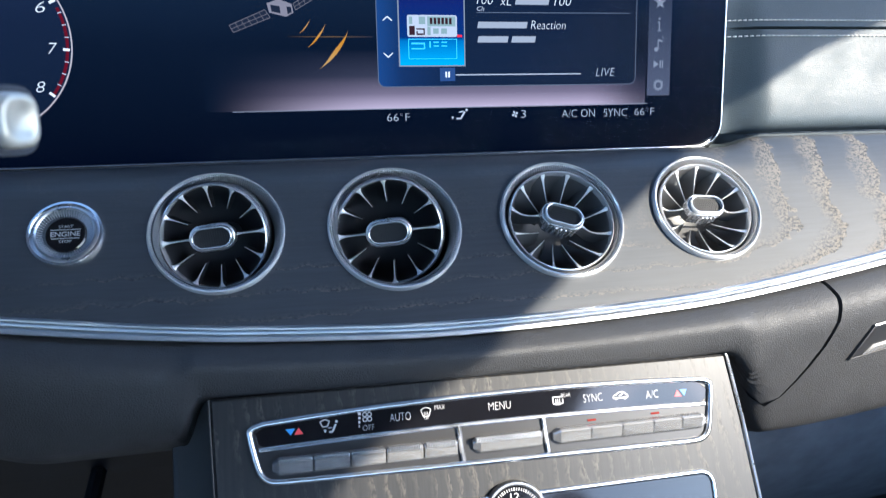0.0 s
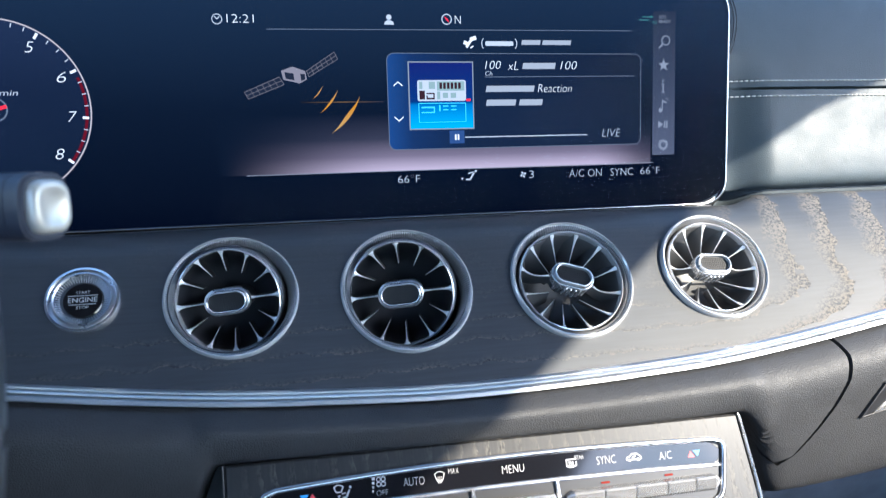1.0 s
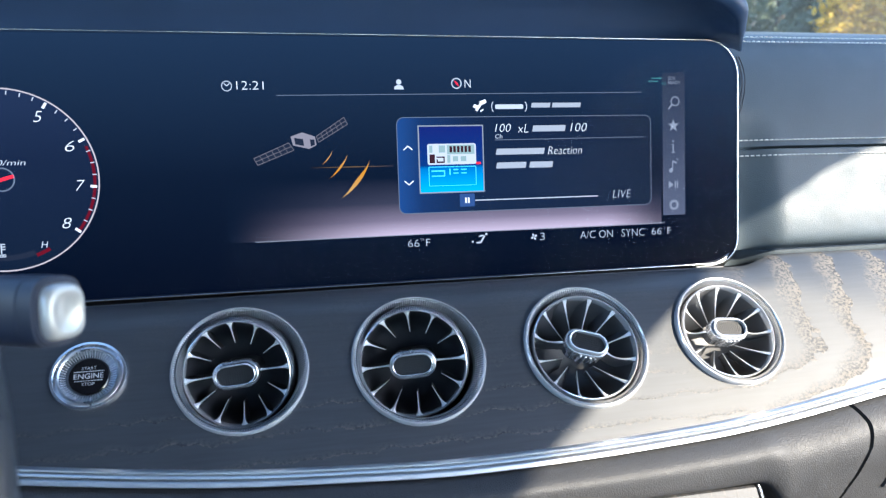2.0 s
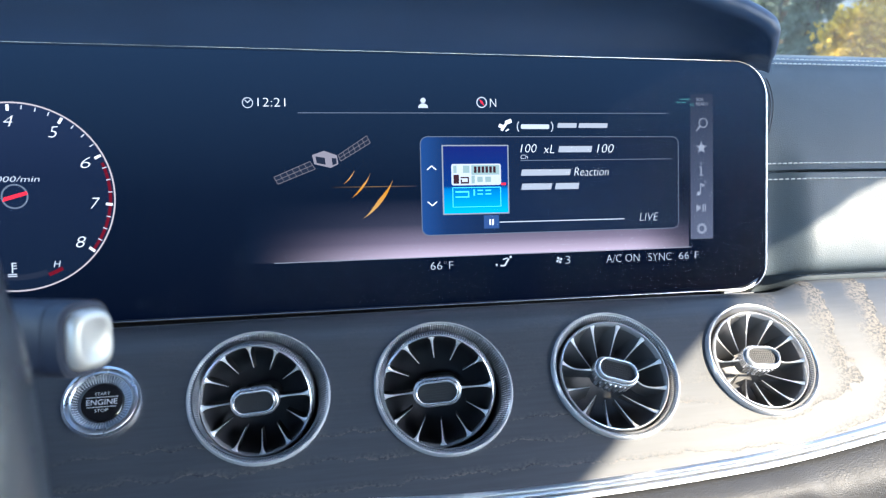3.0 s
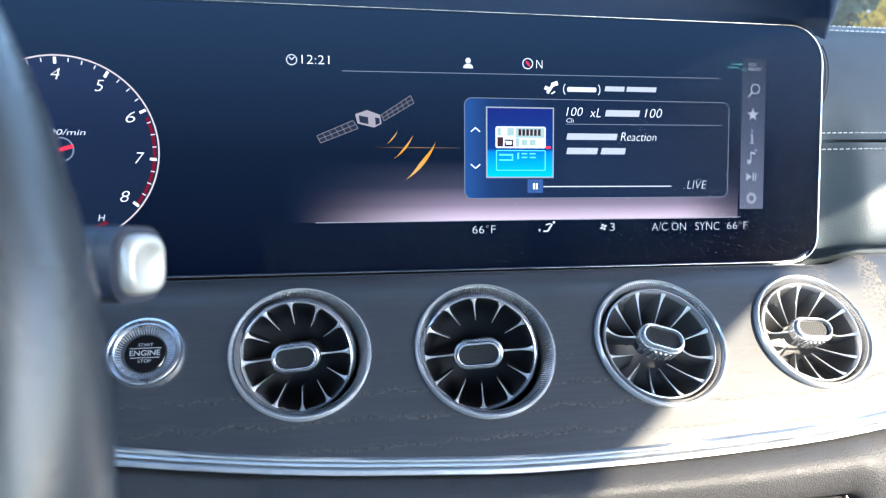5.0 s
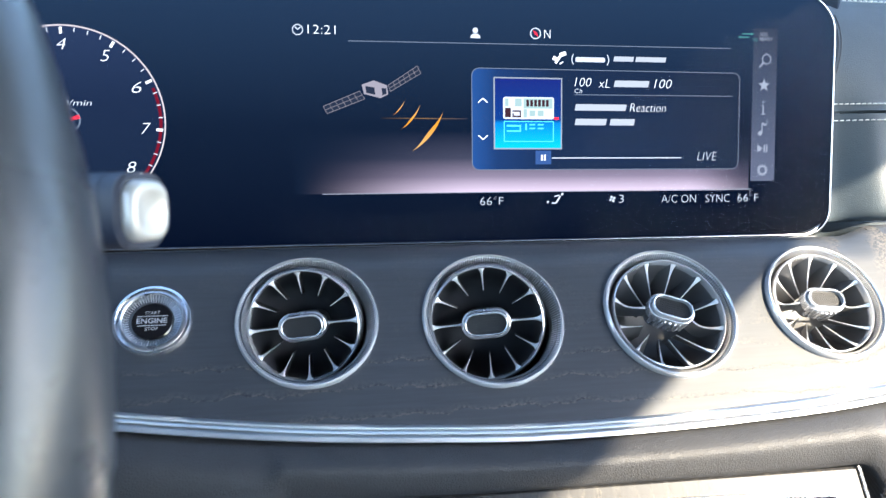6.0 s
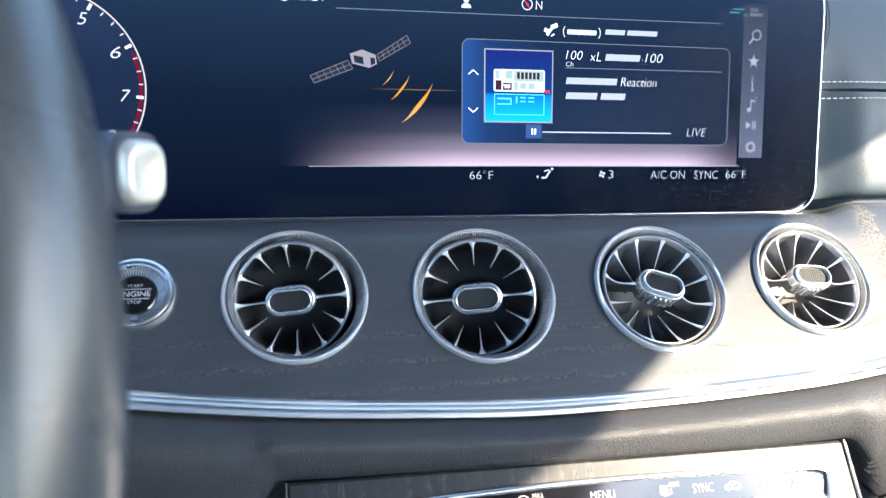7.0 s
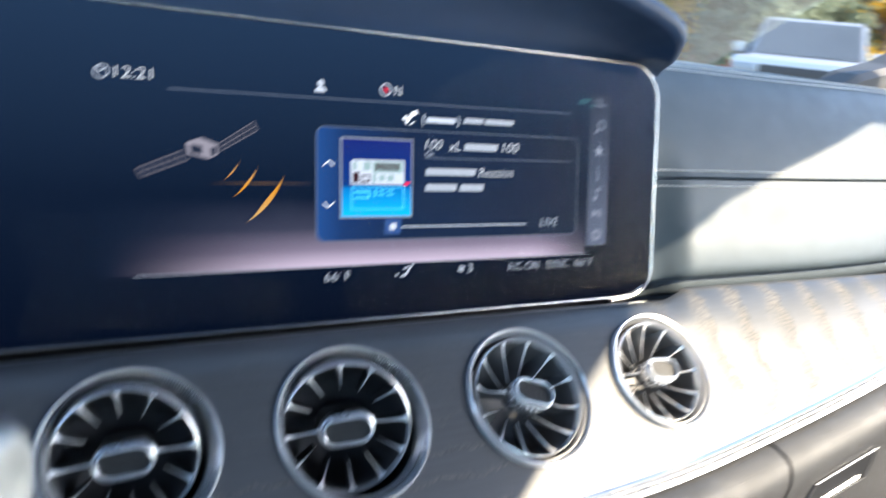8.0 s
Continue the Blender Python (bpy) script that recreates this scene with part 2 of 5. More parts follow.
# ---------------------------------------------------------------- building helpers
def finish(ob, bm, mat, smooth=True, sharp=35):
    bmesh.ops.recalc_face_normals(bm, faces=bm.faces)
    for f in bm.faces:
        f.smooth = smooth
    if smooth:
        for e in bm.edges:
            if len(e.link_faces) == 2 and e.calc_face_angle(0) > radians(sharp):
                e.smooth = False
    bm.to_mesh(ob.data)
    bm.free()
    for one in mat if isinstance(mat, (list, tuple)) else (mat,):
        ob.data.materials.append(one)
    return ob


def part(name, bm, mat, parent, label="", smooth=True, sharp=35):
    ob = new(name, bpy.data.meshes.new(name))
    finish(ob, bm, mat, smooth, sharp)
    if parent is not None:
        ob.parent = parent
    return tagged(ob, label)


def thing(name, m, label, category, group="", kind=""):
    ob = new(name)
    ob.empty_display_size = 0.02
    ob.matrix_world = m
    return tagged(ob, label, category, group, kind)


def grid(bm, fn, nu, nv, close_u=False):
    """Quads over fn(u, v) with u and v from 0 to 1."""
    rows = [[bm.verts.new(fn(i / nu, j / nv)) for j in range(nv + 1)] for i in range(nu if close_u else nu + 1)]
    for i in range(nu):
        a, b = rows[i], rows[(i + 1) % len(rows)]
        for j in range(nv):
            bm.faces.new((a[j], b[j], b[j + 1], a[j + 1]))
    return rows


def slab(fn, nu, nv, back=(0, 0.004, 0)):
    """A curved sheet with thickness: fn gives the front, back the way to the rear face."""
    bm = bmesh.new()
    back = Vector(back)
    front = grid(bm, fn, nu, nv)
    rear = grid(bm, lambda u, v: Vector(fn(u, v)) + back, nu, nv)
    edge = lambda r: r[0] + [c[-1] for c in r[1:]] + r[-1][-2::-1] + [c[0] for c in r[-2:0:-1]]
    a, b = edge(front), edge(rear)
    for i in range(len(a)):
        j = (i + 1) % len(a)
        bm.faces.new((a[i], a[j], b[j], b[i]))
    return bm


def lathe(profile, n=96, ripple=0.0, closed=False):
    """Turns (radius, y) pairs round the y axis; ripple moves every other spoke in, as knurling."""
    bm = bmesh.new()
    rings = []
    for i in range(n):
        a = 2 * math.pi * i / n
        k = 1 - (ripple if i % 2 else 0)
        rings.append([bm.verts.new((r * k * math.cos(a), y, r * k * math.sin(a))) for r, y in profile])
    m = len(profile)
    for i in range(n):
        a, b = rings[i], rings[(i + 1) % n]
        for j in range(m if closed else m - 1):
            bm.faces.new((a[j], b[j], b[(j + 1) % m], a[(j + 1) % m]))
    return bm


def toothed(profile, teeth, depth):
    """A turned ring cut into teeth: each has a land and a groove; the second, darker material paints the groove's
    shade.
    """
    bm = bmesh.new()
    rings = []
    for i in range(teeth * 4):
        a = 2 * math.pi * i / (teeth * 4)
        k = depth if i % 4 in (2, 3) else 0.0
        rings.append([bm.verts.new((r * math.cos(a), y, r * math.sin(a))) for r, y in ((r + k * 0.4, y + k) for r, y in profile)])
    for i, a in enumerate(rings):
        b = rings[(i + 1) % len(rings)]
        for j in range(len(profile) - 1):
            bm.faces.new((a[j], b[j], b[j + 1], a[j + 1])).material_index = 0 if i % 4 == 0 else 1
    return bm


def outline_rounded(x0, x1, z0, z1, r, n=8):
    pts = []
    for cx, cz, a0 in ((x1 - r, z1 - r, 0), (x0 + r, z1 - r, 90), (x0 + r, z0 + r, 180), (x1 - r, z0 + r, 270)):
        pts += [(cx + r * math.cos(radians(a0 + 90 * k / n)), cz + r * math.sin(radians(a0 + 90 * k / n))) for k in range(n + 1)]
    return pts


def outline_screen(x0, x1, z0, z1, upper, lower, n=12):
    """A rounded rectangle with larger upper corners."""
    pts = []
    for cx, cz, r, a0 in ((x1 - upper, z1 - upper, upper, 0), (x0 + upper, z1 - upper, upper, 90), (x0 + lower, z0 + lower, lower, 180), (x1 - lower, z0 + lower, lower, 270)):
        pts += [(cx + r * math.cos(radians(a0 + 90 * k / n)), cz + r * math.sin(radians(a0 + 90 * k / n))) for k in range(n + 1)]
    return pts


def plate(pts, y0, y1, bevel=0.0):
    """A flat piece with the outline pts in x, z, from y0 (front) to y1, with a chamfered front edge."""
    bm = bmesh.new()
    cx, cz = sum(p[0] for p in pts) / len(pts), sum(p[1] for p in pts) / len(pts)
    loops = []
    if bevel:
        ins = inset(pts, bevel)
        loops.append([bm.verts.new((x, y0, z)) for x, z in ins])
        loops.append([bm.verts.new((x, y0 + bevel, z)) for x, z in pts])
    else:
        loops.append([bm.verts.new((x, y0, z)) for x, z in pts])
    loops.append([bm.verts.new((x, y1, z)) for x, z in pts])
    bm.faces.new(loops[0])
    bm.faces.new(loops[-1][::-1])
    for a, b in zip(loops, loops[1:]):
        for i in range(len(a)):
            j = (i + 1) % len(a)
            bm.faces.new((a[i], b[i], b[j], a[j]))
    return bm


def inset(pts, d):
    """The closed outline pts moved inwards by d."""
    out, n = [], len(pts)
    area = sum(pts[i][0] * pts[(i + 1) % n][1] - pts[(i + 1) % n][0] * pts[i][1] for i in range(n))
    s = 1 if area > 0 else -1
    for i in range(n):
        p, q, r = Vector(pts[i - 1]), Vector(pts[i]), Vector(pts[(i + 1) % n])
        a, b = (q - p), (r - q)
        a = a.normalized() if a.length > 1e-9 else b.normalized()
        b = b.normalized() if b.length > 1e-9 else a
        na, nb = Vector((-a.y, a.x)), Vector((-b.y, b.x))
        h = (na + nb)
        h = h.normalized() if h.length > 1e-6 else na
        out.append(tuple(q + h * (s * d / max(h.dot(na), 0.35))))
    return out


def band(pts, width, y0, y1, round_=0.0):
    """A frame that follows the closed outline pts, width inwards, from y0 (front) to y1, its front rounded."""
    bm = bmesh.new()
    prof = [(0.0, y1), (0.0, y0 + round_)] + [(width * (0.5 - 0.5 * math.cos(math.pi * k / 6)), y0 + round_ * (1 - math.sin(math.pi * k / 6))) for k in range(1, 6)] + [(width, y0 + round_), (width, y1)]
    loops = [[bm.verts.new((x, y, z)) for x, z in inset(pts, d)] for d, y in prof]
    for k in range(len(loops)):
        a, b = loops[k], loops[(k + 1) % len(loops)]
        for i in range(len(a)):
            j = (i + 1) % len(a)
            bm.faces.new((a[i], a[j], b[j], b[i]))
    return bm


def box(x0, x1, y0, y1, z0, z1, bevel=0.0, seg=2):
    bm = bmesh.new()
    bmesh.ops.create_cube(bm, size=1.0, matrix=Matrix.LocRotScale(((x0 + x1) / 2, (y0 + y1) / 2, (z0 + z1) / 2), None, (x1 - x0, y1 - y0, z1 - z0)))
    if bevel:
        bmesh.ops.bevel(bm, geom=bm.edges[:], offset=bevel, segments=seg, affect="EDGES", profile=0.6)
    return bm


def tube(points, radius, n=10, closed=False):
    """A round bar along points; radius may be a list."""
    bm = bmesh.new()
    pts = [Vector(p) for p in points]
    rings = []
    for i, p in enumerate(pts):
        a = pts[i - 1] if i or closed else p
        b = pts[(i + 1) % len(pts)] if i < len(pts) - 1 or closed else p
        d = (b - a).normalized()
        u = d.orthogonal().normalized() if abs(d.z) > 0.95 else d.cross(Vector((0, 0, 1))).normalized()
        w = u.cross(d)
        r = radius[i] if isinstance(radius, (list, tuple)) else radius
        rings.append([bm.verts.new(p + r * (math.cos(2 * math.pi * k / n) * u + math.sin(2 * math.pi * k / n) * w)) for k in range(n)])
    for i in range(len(rings) - (0 if closed else 1)):
        a, b = rings[i], rings[(i + 1) % len(rings)]
        for k in range(n):
            bm.faces.new((a[k], a[(k + 1) % n], b[(k + 1) % n], b[k]))
    if not closed:
        bm.faces.new(rings[0][::-1])
        bm.faces.new(rings[-1])
    return bm


def moved(bm, m):
    bm.transform(m)
    return bm


def join(*bms):
    """Several pieces as one mesh."""
    out = bmesh.new()
    for b in bms:
        me = bpy.data.meshes.new("piece")
        b.to_mesh(me)
        b.free()
        out.from_mesh(me)
        bpy.data.meshes.remove(me)
    return out


def letters(name, text, x0, x1, z0, z1, y, mat, parent, slant=0.0, bold=0.0, m=None):
    """Words in the built-in font as a flat mesh that fills the box x0..x1, z0..z1 in front of y."""
    cu = bpy.data.curves.new(name, "FONT")
    cu.body, cu.shear, cu.offset, cu.resolution_u = text, slant, bold, 3
    tmp = bpy.data.objects.new(name, cu)
    me = bpy.data.meshes.new_from_object(tmp)
    bpy.data.objects.remove(tmp)
    bpy.data.curves.remove(cu)
    xs, ys = [v.co.x for v in me.vertices], [v.co.y for v in me.vertices]
    for v in me.vertices:
        a = (v.co.x - min(xs)) / max(max(xs) - min(xs), 1e-6)
        b = (v.co.y - min(ys)) / max(max(ys) - min(ys), 1e-6)
        v.co = (x0 + a * (x1 - x0), y, z0 + b * (z1 - z0))
    if m is not None:
        me.transform(m)
    me.materials.append(mat)
    ob = new(name, me)
    ob.parent = parent
    return ob


def smoothstep(a, b, x):
    s = min(max((x - a) / (b - a), 0.0), 1.0)
    return s * s * (3 - 2 * s)


def polyline(pts, x):
    """Value at x on the broken line through pts, eased between them."""
    if x <= pts[0][0]:
        return pts[0][1]
    for (a, p), (b, q) in zip(pts, pts[1:]):
        if x <= b:
            return p + (q - p) * (x - a) / (b - a)
    return pts[-1][1]


def spline(pts, n):
    """n points on a smooth curve through pts (any dimension)."""
    P = [Vector(p) for p in pts]
    P = [2 * P[0] - P[1]] + P + [2 * P[-1] - P[-2]]
    out, seg = [], len(P) - 3
    for i in range(n):
        s = i / (n - 1) * seg
        k = min(int(s), seg - 1)
        t = s - k
        a, b, c, d = P[k:k + 4]
        out.append(0.5 * ((2 * b) + (c - a) * t + (2 * a - 5 * b + 4 * c - d) * t * t + (3 * b - a - 3 * c + d) * t ** 3))
    return out


# ---------------------------------------------------------------- shape of the dashboard (its own frame)
CENTRE = 0.036                       # the car's middle
TRIM_TOP = [(-0.62, -0.075), (-0.40, -0.100), (-0.213, -0.126), (-0.162, -0.133), (-0.107, -0.139), (-0.048, -0.143), (0.0, -0.1455),
            (0.058, -0.1455), (0.125, -0.1435), (0.195, -0.139), (0.30, -0.125), (0.45, -0.100), (0.66, -0.06)]


TRIM_LINE = [tuple(p) for p in spline(TRIM_TOP, 240)]


def trim_z(x):
    return (polyline(TRIM_LINE, x - 0.012) + polyline(TRIM_LINE, x) * 2 + polyline(TRIM_LINE, x + 0.012)) / 4


def sweep_back(x):
    """How far the dashboard's face falls back towards its ends."""
    return 0.25 * max(0.0, abs(x - CENTRE) - 0.30) ** 2


WOOD_TOP = -0.0542
EYE_SIDE = Vector((-0.084, -0.457, -0.018))
NEARER = Matrix.Translation(EYE_SIDE) @ Matrix.Scale(0.942, 4) @ Matrix.Translation(-EYE_SIDE)      # all below the wood stands this much nearer the seat


def rail_y(x):
    return -0.0455 - 0.0145 * (max(0.0, -0.060 - trim_z(x)) / 0.084) ** 1.4 + sweep_back(x)


def wood_low(x):
    """Where the wood ends above the trim strip: y and z."""
    far = EYE_SIDE.x + (x - EYE_SIDE.x) / 0.942
    q = NEARER @ Vector((far, rail_y(far), trim_z(far)))
    return q.y, q.z


def wood_top(x):
    return WOOD_TOP + 0.006 * smoothstep(0.205, 0.235, x)


def wood_y(x, z):
    """The wood slopes back by a third of a right angle and rolls away at its upper edge."""
    yl, zl = wood_low(x)
    h = 0.012 + 0.028 * smoothstep(0.190, 0.300, x)
    s = min(max((z - (wood_top(x) - h)) / h, 0.0), 1.0)
    return yl + 0.66 * (z - zl) + 0.009 * (1 - math.sqrt(max(0.0, 1 - s * s)))


VENT_PITCH = 34.0
VENT_R = 0.0344
VENTS = [(-0.1096, -0.0875, 0.0340), (-0.0146, -0.0902, 0.0363), (0.0841, -0.0904, 0.0363), (0.1777, -0.0880, 0.0339)]     # x, z, radius
CELLS = [-0.1600, -0.0615, 0.0352, 0.1315, 0.2270]

# ---------------------------------------------------------------- dashboard
dash = thing("dashboard", DASH, "black leather dashboard with dark ash wood trim, partly sunlit", "dashboard")


def wood_panel():
    """The wood fascia: plain stretches at both ends, and a cell with a round hole for each vent."""
    bms = []

    def plain(x0, x1, nu, nv):
        def fn(u, v):
            x = x0 + (x1 - x0) * u
            low = wood_low(x)[1]
            z = low + (wood_top(x) - low) * (1 - (1 - v) ** 1.6)
            return Vector((x, wood_y(x, z), z))
        bms.append(slab(fn, nu, nv))

    plain(-0.565, CELLS[0], 24, 18)
    plain(CELLS[-1], 0.612, 40, 24)
    flat_ = math.cos(radians(VENT_PITCH))
    lower = lambda x: wood_low(x)[1]
    for (cx, cz, R), x0, x1 in zip(VENTS, CELLS, CELLS[1:]):
        def fn(u, v, cx=cx, cz=cz, R=R, x0=x0, x1=x1):
            k = u * 4
            side, s = int(min(k, 3.999)), k - int(min(k, 3.999))
            if side == 0:
                x = x0 + (x1 - x0) * s
                ex, ezz = x, lower(x)
            elif side == 1:
                ex, ezz = x1, lower(x1) + (wood_top(x1) - lower(x1)) * s
            elif side == 2:
                x = x1 + (x0 - x1) * s
                ex, ezz = x, wood_top(x)
            else:
                ex, ezz = x0, wood_top(x0) + (lower(x0) - wood_top(x0)) * s
            a = math.atan2((ezz - cz) / flat_, ex - cx)
            ix, iz = cx + (R - 0.002) * math.cos(a), cz + (R - 0.002) * flat_ * math.sin(a)
            w = v ** 1.15
            x, z = ix + (ex - ix) * w, iz + (ezz - iz) * w
            z = min(z, wood_top(x))
            return Vector((x, wood_y(x, z), z))
        bm = bmesh.new()
        grid(bm, fn, 168, 36)
        bms.append(bm)
    bm = join(*bms)
    bmesh.ops.remove_doubles(bm, verts=bm.verts, dist=0.00015)
    return bm


edge_way = [(-0.56 + 0.0130 * k, wood_y(-0.56 + 0.0130 * k, WOOD_TOP) - 0.0002, WOOD_TOP + 0.0003) for k in range(59)]
part("fascia_edge", tube(edge_way, 0.00026, 6), DARK_SATIN, dash, "fine metal line along the wood's upper edge")
part("wood_fascia", wood_panel(), WOOD, dash, "open-pored grey-brown ash wood fascia", sharp=60)


def chrome_strip():
    """The bright strip below the wood: two ridges with a groove between."""
    prof = [(0.002, 0.0006), (-0.0016, 0.0004), (-0.0026, -0.0002), (-0.0026, -0.0010), (-0.0002, -0.0013), (-0.0002, -0.0019), (-0.0036, -0.0021), (-0.0042, -0.0026), (-0.0042, -0.0034),
            (-0.0008, -0.0037), (-0.0008, -0.0043), (-0.0054, -0.0045), (-0.0062, -0.0050), (-0.0068, -0.0072), (-0.0062, -0.0080), (-0.0015, -0.0088), (0.003, -0.0088)]
    bm = bmesh.new()

    def fn(u, v):
        x = -0.60 + 1.26 * u
        i = v * (len(prof) - 1)
        k = min(int(i), len(prof) - 2)
        y = prof[k][0] + (prof[k + 1][0] - prof[k][0]) * (i - k)
        z = prof[k][1] + (prof[k + 1][1] - prof[k][1]) * (i - k)
        return NEARER @ Vector((x, rail_y(x) + y, trim_z(x) + z * 0.86))
    grid(bm, fn, 220, len(prof) - 1)
    return bm


part("trim_strip", chrome_strip(), BRUSHED, dash, "bright brushed aluminium trim strip with fine grooves", sharp=25)

GLOVE_GAP = [(-0.128, 0.2525), (-0.138, 0.2562), (-0.150, 0.2600), (-0.165, 0.2583), (-0.180, 0.2520), (-0.195, 0.2412), (-0.210, 0.2270), (-0.222, 0.2132), (-0.240, 0.1895), (-0.262, 0.1580)]


def lower_leather(left, right, nu, bottom_at, bottom_y):
    """The leather roll below the trim strip, down to the footwell edge."""
    def fn(u, v):
        level = profile(0.24, v)[1]
        x = left(level) + (right(level) - left(level)) * u
        y, z = profile(x, v)
        return NEARER @ Vector((x, y, z))

    def profile(x, v):
        bottom = bottom_at(x)
        z0 = trim_z(x) - 0.0073
        y0 = rail_y(x) + 0.001
        k_ = min(1.0, (z0 - bottom) / 0.066)
        pts = [(y0, z0), (y0 - 0.010, z0 - 0.0035 * k_), (y0 - 0.019, z0 - 0.012 * k_), (y0 - 0.0205, z0 - 0.024 * k_), (y0 - 0.016, z0 - 0.045 * k_), (bottom_y, bottom + 0.01), (bottom_y + 0.015, bottom)]
        i = v * (len(pts) - 1)
        k = min(int(i), len(pts) - 2)
        f = i - k
        P = [Vector((0, *p)) for p in ([pts[max(k - 1, 0)]] + pts[k:k + 2] + [pts[min(k + 2, len(pts) - 1)]])]
        a, b, c, d = P
        q = 0.5 * ((2 * b) + (c - a) * f + (2 * a - 5 * b + 4 * c - d) * f * f + (3 * b - a - 3 * c + d) * f ** 3)
        return q.y, q.z
    return slab(fn, nu, 36, (0, 0.012, 0))


def gap_x(z, side):
    return polyline([(-a, b) for a, b in GLOVE_GAP], -z) + side


hem = lambda x: -0.180 - 0.030 * smoothstep(-0.30, -0.20, x) + 0.026 * smoothstep(-0.134, -0.122, x) - 0.004 * smoothstep(0.0, 0.18, x) - 0.056 * smoothstep(0.183, 0.224, x) + 0.015 * smoothstep(0.22, 0.42, x)
part("knee_panel", lower_leather(lambda z: -0.60, lambda z: gap_x(z, -0.0015), 420, hem, -0.062), LEATHER, dash, "grained black leather lower panel", sharp=60)


def upper_pad():
    """The padded upper dashboard on the passenger side and behind the display, with a seam groove."""
    prof = spline([(0.012, -0.046), (0.000, -0.0465), (-0.010, -0.042), (-0.0115, -0.030), (-0.008, -0.005), (-0.0045, 0.0195), (-0.0030, 0.0222), (0.0040, 0.0232),
                   (-0.0020, 0.0243), (-0.0010, 0.0275), (0.006, 0.052), (0.018, 0.080), (0.030, 0.0975), (0.040, 0.1045), (0.056, 0.1095), (0.12, 0.125), (0.30, 0.166), (0.56, 0.222)], 90)

    def fn(u, v):
        x = 0.2203 + 0.4765 * u ** 1.6
        q = prof[round(v * 89)]
        tuck = (1 - smoothstep(0.2200, 0.252, x)) * max(0.0, 0.0050 - q.x)
        return Vector((x, q.x + tuck + sweep_back(x) * 1.2 + 0.0015 * math.sin(x * 9), q.y + 0.004 * smoothstep(0.35, 0.6, x) * (1 if q.y > 0.03 else 0.3)))
    return slab(fn, 60, 89, (0, 0.01, -0.012))


part("upper_pad", upper_pad(), LEATHER_PAD, dash, "soft black leather upper pad with pale double stitching", sharp=60)


def stitches(x0, x1, step, yz, name, length=0.0025, r=0.00042):
    """A row of short raised threads."""
    bms, x = [], x0
    while x < x1:
        y, z = yz(x)
        bms.append(tube([(x, y + 0.0004, z), (x + length * 0.3, y - r, z + 0.0001), (x + length * 0.7, y - r, z + 0.0001), (x + length, y + 0.0004, z)], r, 5))
        x += step
    return tagged(part(name, join(*bms), THREAD, dash, "row of pale thread stitches"), kind="stuff")


off = lambda x: sweep_back(x) * 1.2 + 0.0015 * math.sin(x * 9)
lift = lambda x, k: 0.004 * smoothstep(0.35, 0.6, x) * k
tuck = lambda x, y: (1 - smoothstep(0.2200, 0.252, x)) * max(0.0, 0.0050 - y)
stitches(0.222, 0.60, 0.0034, lambda x: (-0.0053 + tuck(x, -0.0045) + off(x), 0.0180 + lift(x, 0.3)), "stitching")
stitches(0.222, 0.60, 0.0034, lambda x: (-0.0012 + tuck(x, -0.0010) + off(x), 0.0286 + lift(x, 0.3)), "stitching")
stitches(0.235, 0.60, 0.0040, lambda x: (0.0322 + off(x), 0.1012 + lift(x, 1)), "stitching", r=0.0005)
stitches(0.235, 0.60, 0.0040, lambda x: (0.0400 + off(x), 0.1060 + lift(x, 1)), "stitching", r=0.0005)


def visor():
    """The leather hood: its hollow underside rises from the display's upper edge to a rolled rim towards the seats,
    and the rim curls down and back to the display's corner at the passenger end."""
    rim = spline([(-0.58, -0.040, 0.142), (-0.20, -0.044, 0.140), (0.05, -0.046, 0.1360), (0.125, -0.047, 0.1300), (0.160, -0.047, 0.1230), (0.183, -0.0475, 0.1140), (0.1950, -0.045, 0.1060), (0.2050, -0.031, 0.0990), (0.2180, -0.009, 0.0955), (0.2335, 0.014, 0.0930)], 120)
    root = spline([(-0.58, 0.006, 0.0966), (-0.20, 0.006, 0.0966), (0.05, 0.006, 0.0966), (0.120, 0.006, 0.0966), (0.155, 0.006, 0.0966), (0.180, 0.006, 0.0964), (0.191, 0.006, 0.0960), (0.200, 0.006, 0.0952), (0.2095, 0.009, 0.0938), (0.2180, 0.013, 0.0915)], 120)
    bm = bmesh.new()
    rows = []
    for k, (r, q) in enumerate(zip(rim, root)):
        ahead = (rim[min(k + 1, 119)] - rim[max(k - 1, 0)]).normalized()
        out = r - q
        span = out.length
        out.normalize()
        up = out.cross(ahead).normalized()
        fat = min(0.0062, 0.16 * span)
        mid = r - out * fat
        near = [q + (mid - up * fat - q) * (i / 14) + up * 0.09 * span * math.sin(math.pi * i / 14) for i in range(14)]
        edge = [mid + out * fat * math.cos(a) + up * fat * math.sin(a) for a in (radians(-90 + 15 * i) for i in range(13))]
        crest = edge[-1]
        low = smoothstep(100, 119, k)
        back = [Vector((crest.x, 0.010 + 0.010 * low, crest.z + 0.010 * (1 - low))), Vector((crest.x - 0.010 * low, 0.07, crest.z + 0.013)), Vector((crest.x - 0.02 * low, 0.14, crest.z + 0.005)), Vector((crest.x - 0.02 * low, 0.17, 0.100))]
        rows.append([bm.verts.new(p) for p in near + edge + back])
    for a, b in zip(rows, rows[1:]):
        for i in range(len(a) - 1):
            bm.faces.new((a[i], b[i], b[i + 1], a[i + 1]))
    bm.faces.new(rows[-1])
    bm.faces.new(rows[0][::-1])
    bmesh.ops.recalc_face_normals(bm, faces=bm.faces[:])
    return bm


